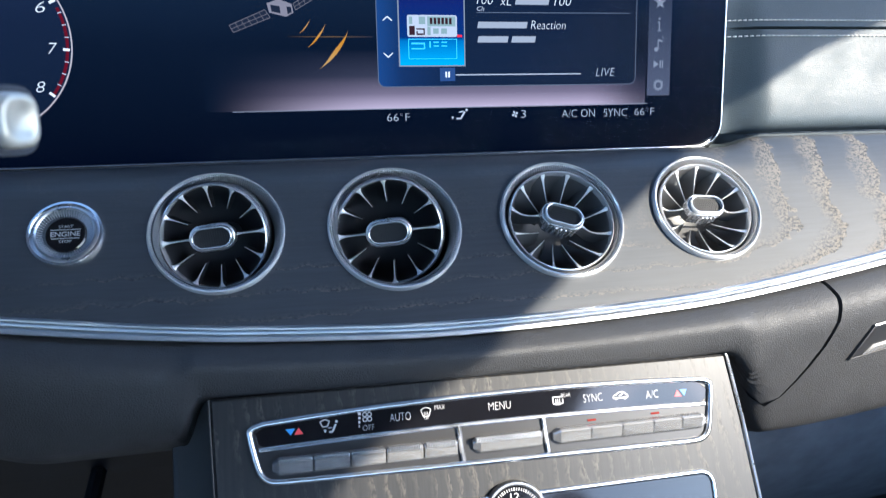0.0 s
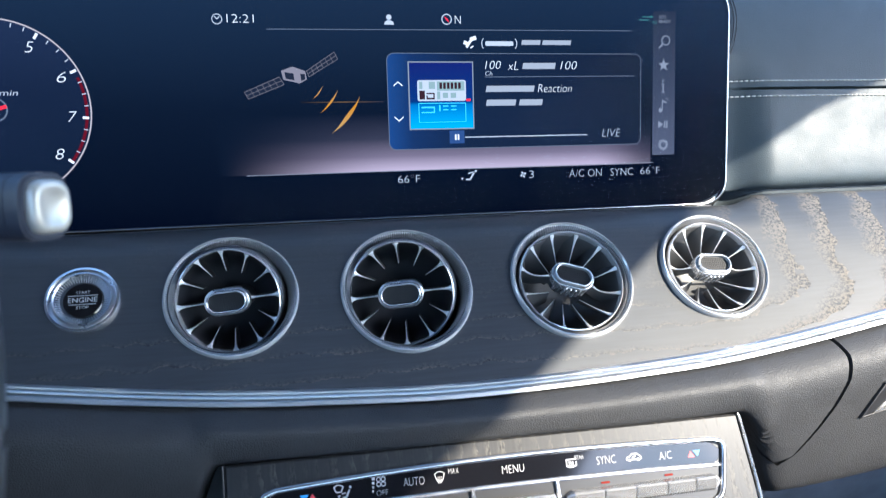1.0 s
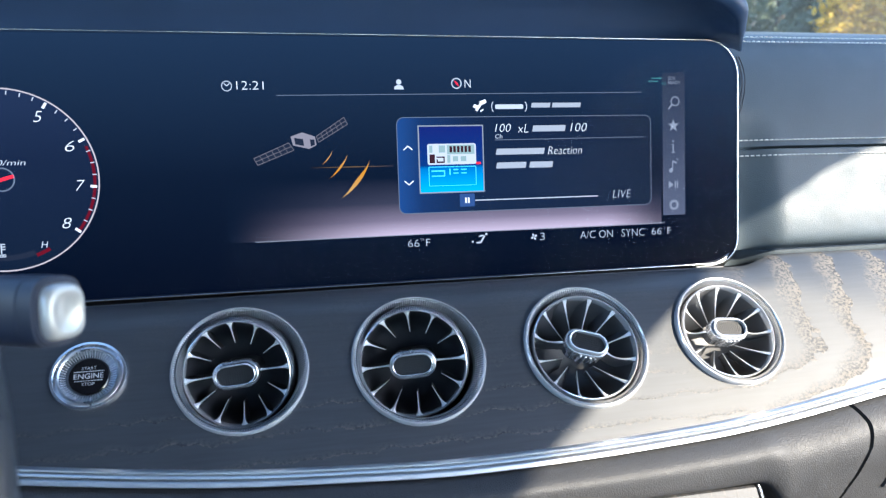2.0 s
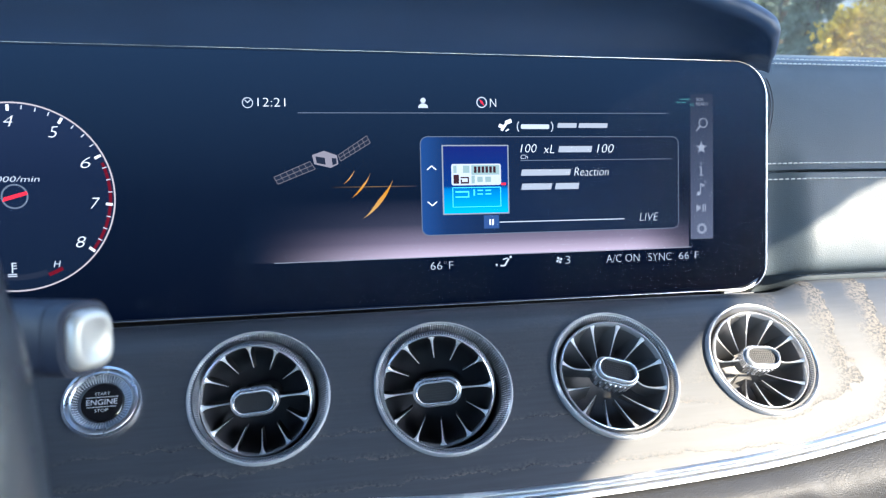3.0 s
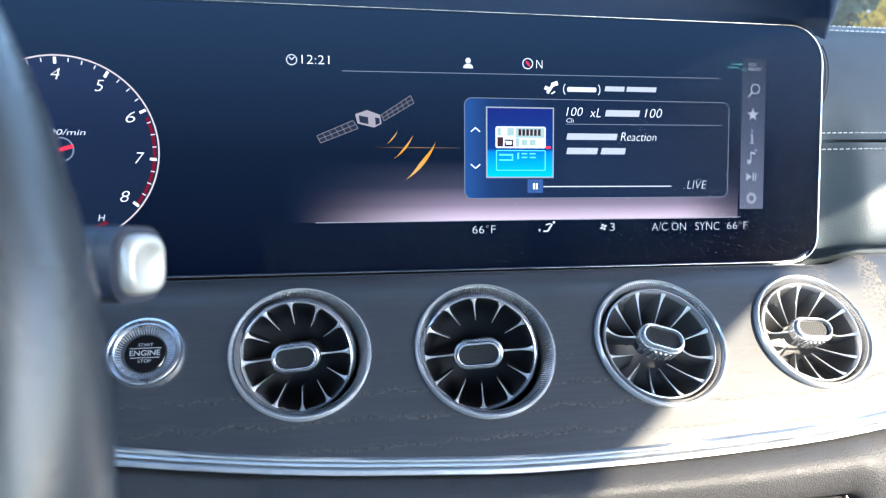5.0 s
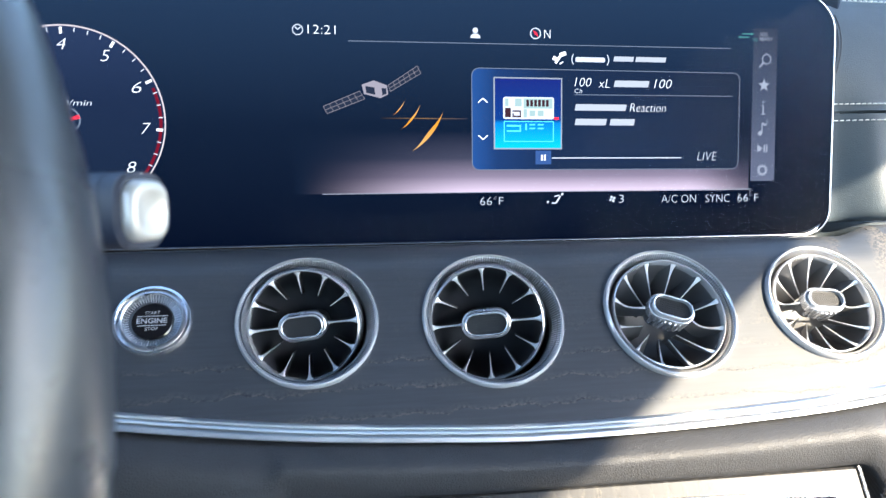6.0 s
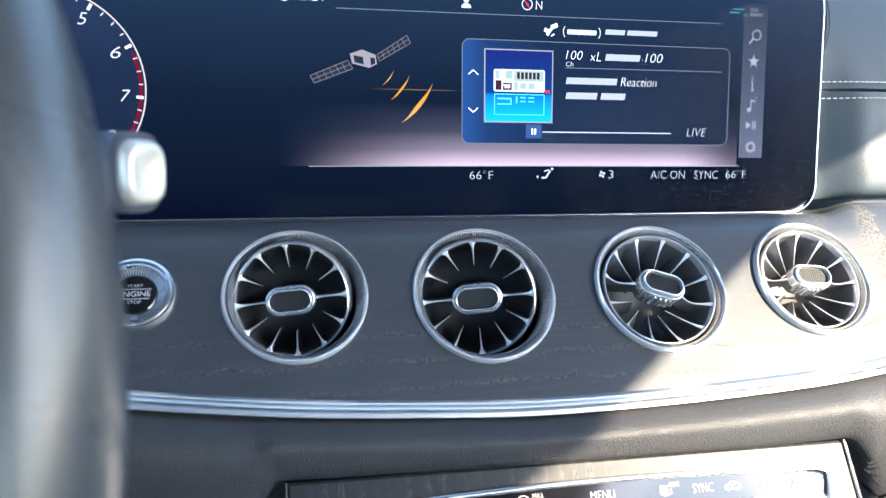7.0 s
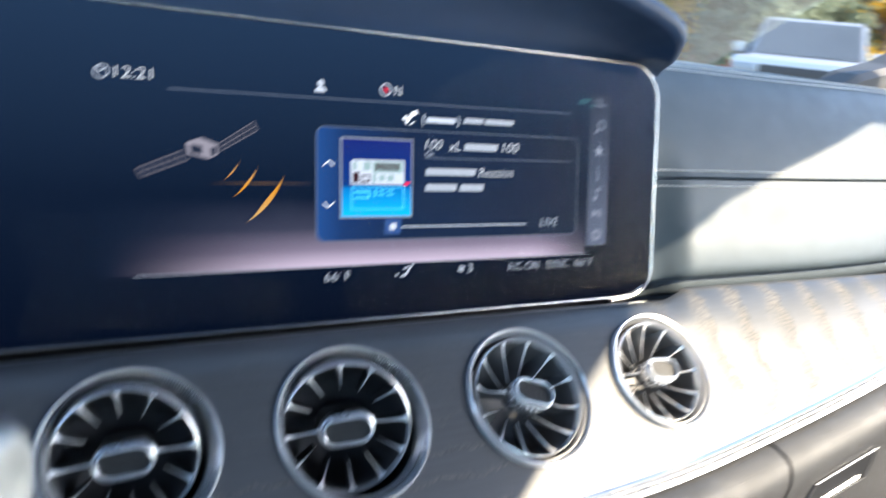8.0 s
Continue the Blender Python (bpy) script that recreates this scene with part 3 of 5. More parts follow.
# added panel: gives the gap its shade and hides the lit firewall
part("gap_blackout", box(-0.56, 0.215, 0.018, 0.034, -0.100, -0.046, 0.002), BLACK, dash, "added black panel that keeps the gap below the display dark", smooth=False)
part("display_hood", visor(), HOOD_LEATHER, dash, "smooth black leather hood over the display, blue light put into its colour", sharp=70)


for shift in (0.0, 0.0022):
    arc = [(0.2215 + 0.0120 * math.sin(s / 11 * 2.0) + shift, 0.0035 + 0.0165 * s / 11 + tuck(0.2215 + 0.0120 * math.sin(s / 11 * 2.0) + shift, 0.0035 + 0.0165 * s / 11) - 0.0004, 0.046 + 0.042 * s / 11) for s in range(12)]
    part("seam_piping", tube(arc, 0.0004, 6), LEATHER, dash)

# ---------------------------------------------------------------- glove box
glove = thing("glove_box", DASH, "closed leather-covered glove box lid with a bright latch", "glove box")
part("lid", lower_leather(lambda z: gap_x(z, 0.0015), lambda z: 0.62, 60, hem, -0.060), LEATHER, glove, sharp=60)
latch_m = NEARER @ pose(0.314, -0.0716, -0.1735, 12, -9, 2)
scoop = [(-0.044, -0.0105), (0.036, -0.0105), (0.045, 0.0105), (-0.026, 0.0105)]
part("latch_recess", moved(plate(inset(scoop, 0.0006), -0.0004, 0.006), latch_m), CAVITY, glove, "dark slanted latch recess", smooth=False)
part("latch_surround", moved(band(scoop, 0.0012, -0.0009, 0.006, 0.0005), latch_m), DARK_PLASTIC, glove)
part("latch_lever", moved(plate([(-0.034, -0.0085), (0.020, -0.0085), (0.026, -0.0030), (-0.026, -0.0030)], -0.0022, 0.004, 0.0012), latch_m), KEY_METAL, glove, "satin metal latch lever")
part("latch_edge", moved(tube([(-0.026, -0.0006, 0.0110), (0.045, -0.0006, 0.0110)], 0.0006, 6), latch_m), SATIN, glove, "thin bright upper edge")

# ---------------------------------------------------------------- air vents
VENT_LABEL = "round silver-bladed air vent"


def stadium(w, h, n=10):
    r, pts = h / 2, []
    for c, a0 in ((w / 2 - r, -90), (-w / 2 + r, 90)):
        pts += [(c + r * math.cos(radians(a0 + 180 * k / n)), r * math.sin(radians(a0 + 180 * k / n))) for k in range(n + 1)]
    return pts


def blade_mesh(k, r, up):
    """One blade of the drum: flared at the ring, thinning to its tip, its ridge bright and its flanks dark."""
    a = radians(30 * k)
    arm = k in (0, 6)
    twist = radians(13) if up and not arm else 0.0
    ca, sa, cd, sd = math.cos(a), math.sin(a), math.cos(a + twist), math.sin(a + twist)
    reach = 0.0108 if arm else 0.0105 if up else 0.0160
    bm = bmesh.new()
    rows, n = [], 9
    for i in range(n):
        s = i / (n - 1)
        rad = (r - 0.0008) + (reach - r + 0.0008) * s
        w = 0.00034 + (0.0009 if up else 0.0015) * (1 - s) ** 9 + 0.00022 * (1 - s) + (0.0010 * s ** 8 if arm else -0.00016 * s)
        if arm:
            yf = 0.0016 + (0.0052 * math.sin(math.pi * min(1.0, s * 1.05)) if up else 0.0030 * s)
        else:
            yf = 0.0016 + (0.0120 * s ** 0.75 if up else 0.0066 * s ** 1.2)
        deep = yf + (0.015 if up else 0.013) * (1 - 0.35 * s)
        rows.append([bm.verts.new(p) for p in ((rad * cd - w * sd, deep, rad * sd + w * cd), (rad * ca - w * sa, yf + 0.0007, rad * sa + w * ca), (rad * ca, yf, rad * sa),
                                              (rad * ca + w * sa, yf + 0.0007, rad * sa - w * ca), (rad * cd + w * sd, deep, rad * sd - w * cd))])
    for p, q in zip(rows, rows[1:]):
        for j in range(4):
            bm.faces.new((p[j], q[j], q[j + 1], p[j + 1])).material_index = 0 if j in (1, 2) else 1
    bm.faces.new(rows[0]).material_index = 1
    bm.faces.new(rows[-1][::-1]).material_index = 1
    return bm


def air_vent(cx, cz, radius, swivel, shift, up, note):
    m = DASH @ pose(cx, wood_y(cx, cz) - 0.0012, cz, -VENT_PITCH) @ Matrix.Scale(radius / VENT_R, 4)
    v = thing("air_vent", m, VENT_LABEL + note, "air vent", "round air vents in the wood fascia")
    R, thin = VENT_R, 0.0028 if up else 0.0042
    part("outer_ring", lathe([(R + 0.0013, 0.0040), (R + 0.0013, 0.0004), (R + 0.0010, -0.0010), (R + 0.0004, -0.0017), (R - 0.0002, -0.0016), (R - 0.0006, -0.0010)], 140), VENT_SILVER, v, "polished silver outer ring")
    part("knurled_ring", toothed([(R - 0.0006, -0.0009), (R - 0.0010, -0.0006), (R - thin, 0.0040), (R - thin - 0.0003, 0.0072)], 168, 0.0006), [KNURL, DARK_SATIN], v, "finely knurled satin ring", smooth=False)
    part("sleeve", lathe([(R - thin - 0.0005, 0.0068), (R - thin - 0.0002, 0.014), (R - thin - 0.0006, 0.036), (0.010, 0.046), (1e-4, 0.046)], 72), CAVITY, v)
    side, rise, deep_, yaw, nod, roll = swivel
    d = pose(side, 0.004 + deep_, rise, -nod, roll, yaw) @ pose(0, -0.004, 0)
    r = 0.0301 if up else 0.0284
    part("drum_ring", moved(lathe([(r + 0.0003, 0.0040), (r + 0.0002, 0.0016), (r - 0.0001, 0.0008), (r - 0.0005, 0.0006), (r - 0.0009, 0.0012), (r - 0.0012, 0.0050)], 120), d), VENT_SILVER, v, "slim bright ring of the swivelling drum")
    part("drum_knurl", moved(toothed([(r + 0.0002, 0.0026), (r + 0.0009, 0.0042), (r + 0.0012, 0.0074)], 150, 0.0006), d), [KNURL if not up else DARK_SATIN, CAVITY], v, "", smooth=False)
    part("drum_wall", moved(lathe([(r + 0.0012, 0.0072), (r + 0.0012, 0.014), (r - 0.0002, 0.022)], 72), d), CAVITY, v)
    # bowl tone carries the sun or shade that the vent stands in
    part("drum_bowl", moved(lathe([(r - 0.0011, 0.0045), (r - 0.0022, 0.012), (r - 0.0058, 0.019), (r - 0.0120, 0.025), (r - 0.0160, 0.0275), (0.0065, 0.0300), (1e-4, 0.0305)], 72), d), BOWL_LIT if up else BOWL_SHADED, v)
    for k in range(12):
        # flanks follow the same split, grey in the sunnier drums
        part("blade", moved(blade_mesh(k, r, up), d), [SILVER, FIN if up else CAVITY], v, "", sharp=50)
    h = d @ pose(shift, -0.0030 if up else 0.0, 0.3 * shift)
    body = stadium(0.0225, 0.0128)
    hub = part("hub", moved(plate(inset(body, 0.0010 if up else 0.0004), -0.0005, 0.0130 if up else 0.024, 0.0), h), FIN if up else DARK_PLASTIC, v)
    part("hub_ring", moved(band(stadium(0.0216, 0.0116), 0.0010, -0.0034, 0.0005, 0.0007), h), VENT_SILVER, hub, "polished pill-shaped hub ring")
    lip = band(stadium(0.0246, 0.0146), 0.0013, -0.0012, 0.0045, 0.0008)
    part("hub_lip", moved(lip, h), KEY_METAL if up else SATIN, hub, "grey metal grip round the hub")
    if up:
        for k in range(-3, 4):
            part("hub_ridge", moved(lathe([(1e-4, 0.0), (0.0010, 0.0004), (0.0012, 0.0014), (0.0012, 0.0085)], 10), h @ pose(k * 0.0027, 0.0002, -0.0074 + 0.00022 * k * k)), KEY_METAL, hub)
    bms = [plate(inset(body, 0.0010), -0.0009, 0.002)]
    for i in range(-6, 7):
        for j in range(-3, 4):
            x, z = i * 0.00125, j * 0.00125
            if abs(x) < 0.0085 - abs(z) * 0.5:
                bms.append(box(x - 0.0004, x + 0.0004, -0.0013, -0.0008, z - 0.0004, z + 0.0004))
    part("hub_pad", moved(join(*bms), h), PAD_TEX, hub, "dark ribbed rubber hub pad", smooth=False)
    return v


SWIVELS = ((-0.0019, 0.0, 0.0024, -11, -30, 0), (-0.0026, 0.0, 0.0018, -14, -29, 3), (0.0004, 0.0002, 0.0008, 0, -3, 19), (0.0002, 0.0002, 0.0006, 0, -3, 5))
NOTES = (" beside the start button", " below the display", " half shaded, its hub turned up", " in full sun, its hub turned up")
for (cx, cz, radius), swivel, shift, up, note in zip(VENTS, SWIVELS, (0.0, 0.0, -0.0010, -0.0032), (False, False, True, True), NOTES):
    air_vent(cx, cz, radius, swivel, shift, up, note)

# ---------------------------------------------------------------- start button
sx, sz = -0.1822, -0.0848
start = thing("start_button", DASH @ pose(sx, wood_y(sx, sz) - 0.0005, sz, -VENT_PITCH) @ Matrix.Scale(0.985, 4), "round silver engine start button in the wood fascia", "button")
part("outer_ring", lathe([(0.0186, 0.003), (0.0186, -0.0008), (0.0178, -0.0022), (0.0166, -0.0024), (0.0156, -0.0012)], 96), CHROME, start, "polished silver ring")
part("middle_ring", lathe([(0.0157, -0.0011), (0.0150, -0.0021), (0.0143, -0.0022), (0.0136, -0.0014)], 96), SATIN, start)
part("knurled_ring", toothed([(0.0137, -0.0014), (0.0118, -0.0006), (0.0101, 0.0003), (0.0098, 0.0010)], 60, 0.0007), [KNURL, DARK_SATIN], start, "fluted silver ring", smooth=False)
cap = part("cap", lathe([(0.0100, 0.0004), (0.0093, -0.0002), (0.004, -0.0004), (1e-5, -0.0004)], 64), PIANO, start, "gloss black cap with white print")
letters("lettering", "START", -0.0034, 0.0034, 0.0034, 0.0050, -0.0006, PRINT, cap)
letters("lettering", "ENGINE", -0.0070, 0.0070, -0.0014, 0.0014, -0.0006, PRINT, cap, 0, 0.01)
letters("lettering", "STOP", -0.0030, 0.0030, -0.0050, -0.0034, -0.0006, PRINT, cap)
part("line", join(box(-0.0072, 0.0072, -0.0006, -0.0003, 0.0023, 0.0026), box(-0.0066, 0.0066, -0.0006, -0.0003, -0.0026, -0.0023)), PRINT, cap, smooth=False)

# ---------------------------------------------------------------- display
VEIL = (0.0023, 0.0060, 0.0162)       # navy glow of the unlit panel, standing in for what its glass mirrors
display = thing("dashboard_display", DASH, "wide glass dashboard display showing radio and dials", "display")
GX0, GX1, GZ0, GZ1 = -0.50, 0.2195, -0.0540, 0.0948
glass_line = outline_screen(GX0, GX1, GZ0, GZ1, 0.0235, 0.0165)
part("housing", plate(inset(glass_line, 0.0012), 0.0030, 0.020), BLACK, display)
part("edge_trim", band(outline_screen(GX0 - 0.0007, GX1 + 0.0007, GZ0 - 0.0007, GZ1 + 0.0007, 0.0242, 0.0172), 0.0009, -0.0009, 0.0170, 0.0004), CHROME, display, "thin polished metal edge")
glass = part("cover_glass", plate(inset(glass_line, 0.0005), -0.0004, 0.0008), SCREEN_GLASS, display, "smudged cover glass", smooth=False)
glass.visible_shadow = False
# no real part: a dark tube drawn for the shadow under the corner
part("corner_gap_shade", tube(spline([(0.190, 0.004, -0.0565), (0.207, 0.003, -0.0545), (0.219, 0.005, -0.0470), (0.2245, 0.009, -0.0380)], 12), [0.0022, 0.0024, 0.0026, 0.0026, 0.0026, 0.0026, 0.0025, 0.0024, 0.0022, 0.002, 0.0018, 0.0016], 10), DARK_SATIN, display, "dark tube standing in for the shadow gap at the display's lower corner")
# glow grows towards the top in place of the paler reflection there
backing = part("screen", plate(inset(glass_line, 0.0004), 0.0026, 0.0032), glow_ramp("screen_veil", "Z", -0.054, 0.095, [(0.0, (0.0005, 0.0017, 0.0068)), (0.45, VEIL), (1.0, (0.0092, 0.0205, 0.0450))], 1.0), display, smooth=False)

# lit colours of the picture on the display
WHITE = glow("lit_white", (0.92, 0.95, 1.0), 0.75)
SOFT = glow("lit_pale", (0.74, 0.80, 0.92), 0.55)
FAINT = glow("lit_faint", (0.45, 0.55, 0.75), 0.22)
ICON = glow("lit_icon", (0.60, 0.66, 0.80), 0.30)
RED = glow("lit_red", (0.95, 0.03, 0.06), 0.75)
DARK_RED = glow("lit_dark_red", (0.50, 0.02, 0.06), 0.19)
TEAL = glow("lit_teal", (0.20, 0.70, 0.72), 0.22)
ORANGE = glow_ramp("lit_orange", "Z", 0.0, 0.032, [(0.0, (0.9, 0.55, 0.20)), (0.45, (1.0, 0.40, 0.03)), (1.0, (0.9, 0.6, 0.3))], 0.42)
CARD = glow_ramp("lit_card", "X", -0.0135, 0.1565, [(0.0, (0.015, 0.055, 0.19)), (0.09, (0.009, 0.028, 0.095)), (0.30, (0.007, 0.016, 0.042)), (1.0, (0.008, 0.014, 0.031))], 0.80)
GROUND = glow_ramp("lit_ground", "Z", -0.0255, 0.010, [(0.0, (0.62, 0.50, 0.62)), (0.26, (0.22, 0.18, 0.25)), (0.56, (0.045, 0.048, 0.080)), (1.0, tuple(c / 0.62 for c in VEIL))], 0.62)
COVER = glow_ramp("lit_cover", "Z", 0.0, 0.041, [(0.0, (0.02, 0.50, 0.95)), (0.36, (0.01, 0.20, 0.55)), (0.41, (0.006, 0.04, 0.20)), (1.0, (0.01, 0.02, 0.16))], 0.62)
SIDE = glow_ramp("lit_bar", "Z", -0.020, 0.074, [(0.0, (0.070, 0.080, 0.120)), (0.45, (0.038, 0.047, 0.076)), (1.0, (0.018, 0.025, 0.045))], 0.9)
BOX = glow("lit_box", (0.03, 0.07, 0.2), 0.8)
STEEL = glow("lit_steel", (0.50, 0.46, 0.54), 0.36)
WIRE = glow("lit_wire", (0.50, 0.46, 0.54), 0.22)
STEEL_DARK = glow("lit_dark_steel", (0.014, 0.020, 0.038), 0.8)
LOGO_DARK = glow("lit_logo_dark", (0.05, 0.02, 0.03), 0.6)
LOGO_GREY = glow("lit_logo_grey", (0.30, 0.42, 0.42), 0.7)
MIRRORED = glow("lit_mirrored", (0.10, 0.60, 0.95), 0.8)

LAYER = 0.0022       # depth of the picture behind the glass; nearer layers step towards it


def flat(name, pts, layer, mat, label=""):
    y = LAYER - 0.0002 * layer
    return part(name, plate(pts, y, y + 0.00015), mat, backing, label, smooth=False)


def rect(x0, x1, z0, z1):
    return [(x0, z0), (x1, z0), (x1, z1), (x0, z1)]


def shape(name, outlines, layer, mat, label=""):
    y = LAYER - 0.0002 * layer
    return part(name, join(*[plate(p, y, y + 0.00015) for p in outlines]), mat, backing, label, smooth=False)


def stroke(a, b, w):
    a, b = Vector(a), Vector(b)
    d = (b - a).normalized() * w / 2
    n = Vector((-d.y, d.x))
    return [tuple(a - n), tuple(b - n), tuple(b + n), tuple(a + n)]


def ring(cx, cz, r, w, a0=0.0, a1=360.0, n=48):
    """Short strokes that follow an arc."""
    out = []
    for i in range(n):
        a, b = radians(a0 + (a1 - a0) * i / n), radians(a0 + (a1 - a0) * (i + 1) / n)
        out.append([(cx + q * math.cos(t), cz + q * math.sin(t)) for q, t in ((r - w, a), (r, a), (r, b), (r - w, b))])
    return out


def circle(cx, cz, r, n=20):
    return [(cx + r * math.cos(2 * math.pi * i / n), cz + r * math.sin(2 * math.pi * i / n)) for i in range(n)]


def words(text, x0, x1, z, h, mat=WHITE, slant=0.0, layer=5):
    bold = -0.020 if h > 0.004 else -0.004
    return letters("lettering", text, x0, x1, z - h / 2, z + h / 2, LAYER - 0.0002 * layer, mat, backing, slant, bold)


BAR = glow("lit_bar", (0.74, 0.80, 0.92), 0.38)


def bar(x0, x1, z, h, mat=BAR, slant=0.2, layer=5):
    """Plain bar where a name is written."""
    s = slant * h / 2
    return flat("text_bar", [(x0 - s, z - h / 2), (x1 - s, z - h / 2), (x1 + s, z + h / 2), (x0 + s, z + h / 2)], layer, mat)


# status line
shape("clock_icon", ring(-0.1115, 0.0652, 0.0030, 0.00045, n=28) + [stroke((-0.1115, 0.0652), (-0.1098, 0.0668), 0.0005), stroke((-0.1115, 0.0652), (-0.1130, 0.0668), 0.0005)], 3, SOFT)
words("12:21", -0.1060, -0.0908, 0.0655, 0.0048)
shape("user_icon", [circle(-0.0110, 0.0676, 0.0016), [(-0.0140, 0.0632), (-0.0080, 0.0632), (-0.0084, 0.0648), (-0.0100, 0.0658), (-0.0120, 0.0658), (-0.0136, 0.0648)]], 3, SOFT)
shape("compass_icon", ring(0.0250, 0.0668, 0.0033, 0.0006, n=28), 4, SOFT)
shape("compass_needle", [[(0.0236, 0.0686), (0.0256, 0.0672), (0.0266, 0.0648), (0.0246, 0.0664)]], 4, RED)
words("N", 0.0302, 0.0339, 0.0666, 0.0048)
shape("divider", [stroke((-0.084, 0.0598), (0.150, 0.0612), 0.0004)], 3, FAINT)
words("SOS", 0.1690, 0.1742, 0.0702, 0.0020, ICON)
words("READY", 0.1690, 0.1778, 0.0674, 0.0020, ICON)
words("4G", 0.1642, 0.1674, 0.0668, 0.0018, TEAL)
shape("arrows_icon", [stroke((0.1572, 0.0702), (0.1632, 0.0702), 0.0006), stroke((0.1560, 0.0682), (0.1620, 0.0682), 0.0006), [(0.1632, 0.0694), (0.1650, 0.0702), (0.1632, 0.0711)], [(0.1562, 0.0674), (0.1562, 0.0690), (0.1546, 0.0682)]], 4, TEAL)

# ground glow, horizon and satellite
fade = node(GROUND, "ShaderNodeSeparateXYZ")
link(GROUND, node(GROUND, "ShaderNodeTexCoord").outputs["Object"], fade.inputs[0])
fade_range = node(GROUND, "ShaderNodeMapRange")
fade_range.inputs[1].default_value, fade_range.inputs[2].default_value = -0.115, -0.005
fade_range.interpolation_type = "SMOOTHSTEP"
link(GROUND, fade.outputs[0], fade_range.inputs[0])
old = bsdf(GROUND).inputs["Emission Color"].links[0].from_socket
fade_right = node(GROUND, "ShaderNodeMapRange")
fade_right.inputs[1].default_value, fade_right.inputs[2].default_value = 0.166, 0.120
fade_right.interpolation_type = "SMOOTHSTEP"
link(GROUND, fade.outputs[0], fade_right.inputs[0])
both = sums(GROUND, "MULTIPLY", fade_range.outputs[0], sums(GROUND, "ADD", sums(GROUND, "MULTIPLY", fade_right.outputs[0], 0.8), 0.2))
rise_range = node(GROUND, "ShaderNodeMapRange")
rise_range.inputs[1].default_value, rise_range.inputs[2].default_value = -0.0255, 0.010
link(GROUND, fade.outputs[2], rise_range.inputs[0])
quiet = ramp(GROUND, rise_range.outputs[0], [(0.0, (0.0032, 0.0082, 0.0224)), (1.0, tuple(c / 0.62 for c in VEIL))])
link(GROUND, mix(GROUND, both, quiet, old), bsdf(GROUND).inputs["Emission Color"])
flat("ground_glow", [(-0.115, -0.0255), (0.1640, -0.0255), (0.1640, 0.010), (-0.115, 0.010)], 0, GROUND)
shape("horizon_line", [stroke((-0.066, 0.0172), (-0.016, 0.0172), 0.0005)], 1, glow_ramp("lit_horizon", "X", -0.066, -0.016, [(0.0, (0.02, 0.02, 0.03)), (0.5, (0.30, 0.17, 0.07)), (1.0, (0.05, 0.05, 0.08))], 0.4))
shape("base_line", [stroke((-0.100, -0.0256), (0.166, -0.0250), 0.0004)], 1, ICON)
shape("satellite_body", [[(-0.0768, 0.0358), (-0.0756, 0.0306), (-0.0662, 0.0284), (-0.0618, 0.0306), (-0.0626, 0.0356), (-0.0700, 0.0382)]], 3, STEEL, "pale faceted satellite body")
shape("satellite_face", [[(-0.0748, 0.0350), (-0.0742, 0.0312), (-0.0692, 0.0302), (-0.0696, 0.0342)], [(-0.0656, 0.0340), (-0.0652, 0.0298), (-0.0628, 0.0308), (-0.0630, 0.0338)]], 4, STEEL_DARK)
for corners in ([(-0.0618, 0.0357), (-0.0450, 0.0468), (-0.0430, 0.0426), (-0.0605, 0.0322)], [(-0.0780, 0.0322), (-0.0985, 0.0234), (-0.0963, 0.0194), (-0.0752, 0.0278)]):
    flat("satellite_panel", corners, 2, STEEL_DARK)
    lines = [stroke(corners[i], corners[(i + 1) % 4], 0.00035) for i in range(4)]
    for k in range(1, 6):
        a, b = Vector(corners[0]).lerp(Vector(corners[1]), k / 6), Vector(corners[3]).lerp(Vector(corners[2]), k / 6)
        lines.append(stroke(a, b, 0.0003))
    lines.append(stroke((Vector(corners[0]) + Vector(corners[3])) / 2, (Vector(corners[1]) + Vector(corners[2])) / 2, 0.0003))
    shape("panel_wires", lines, 3, WIRE)


def crescent(cx, cz, r, a0, a1, w):
    out, n = [], 16
    for i in range(n + 1):
        a = radians(a0 + (a1 - a0) * i / n)
        out.append((cx + r * math.cos(a), cz + r * math.sin(a)))
    for i in range(n, -1, -1):
        s = i / n
        a = radians(a0 + (a1 - a0) * s)
        q = r - w * math.sin(math.pi * s) ** 1.5
        out.append((cx + q * math.cos(a), cz + q * math.sin(a)))
    return out[:-1]


for r, w in ((0.0140, 0.0006), (0.0232, 0.0012), (0.0370, 0.0024)):
    flat("signal_wave", crescent(-0.0660, 0.0312, r, -62, -16, w), 4, ORANGE, "glowing orange signal wave")

# radio card
card_line = outline_rounded(-0.0135, 0.1565, -0.0125, 0.0465, 0.0045, 6)
flat("radio_card", card_line, 2, CARD, "dark blue radio card")
part("card_edge", band(card_line, 0.0004, LAYER - 0.0006, LAYER - 0.0005), FAINT, backing, smooth=False)
for z, s in ((0.0278, 1), (0.0065, -1)):
    shape("chevron", [stroke((-0.0096, z - s * 0.0012), (-0.0068, z + s * 0.0012), 0.0006), stroke((-0.0068, z + s * 0.0012), (-0.0040, z - s * 0.0012), 0.0006)], 4, WHITE)
flat("cover_border", rect(-0.0004, 0.0414, -0.0004, 0.0414), 3, ICON)
flat("cover_picture", rect(0.0004, 0.0406, 0.0004, 0.0406), 4, COVER, "blue channel cover picture")
flat("logo_plate", outline_rounded(0.0052, 0.0362, 0.0172, 0.0300, 0.0012, 3), 5, SOFT)
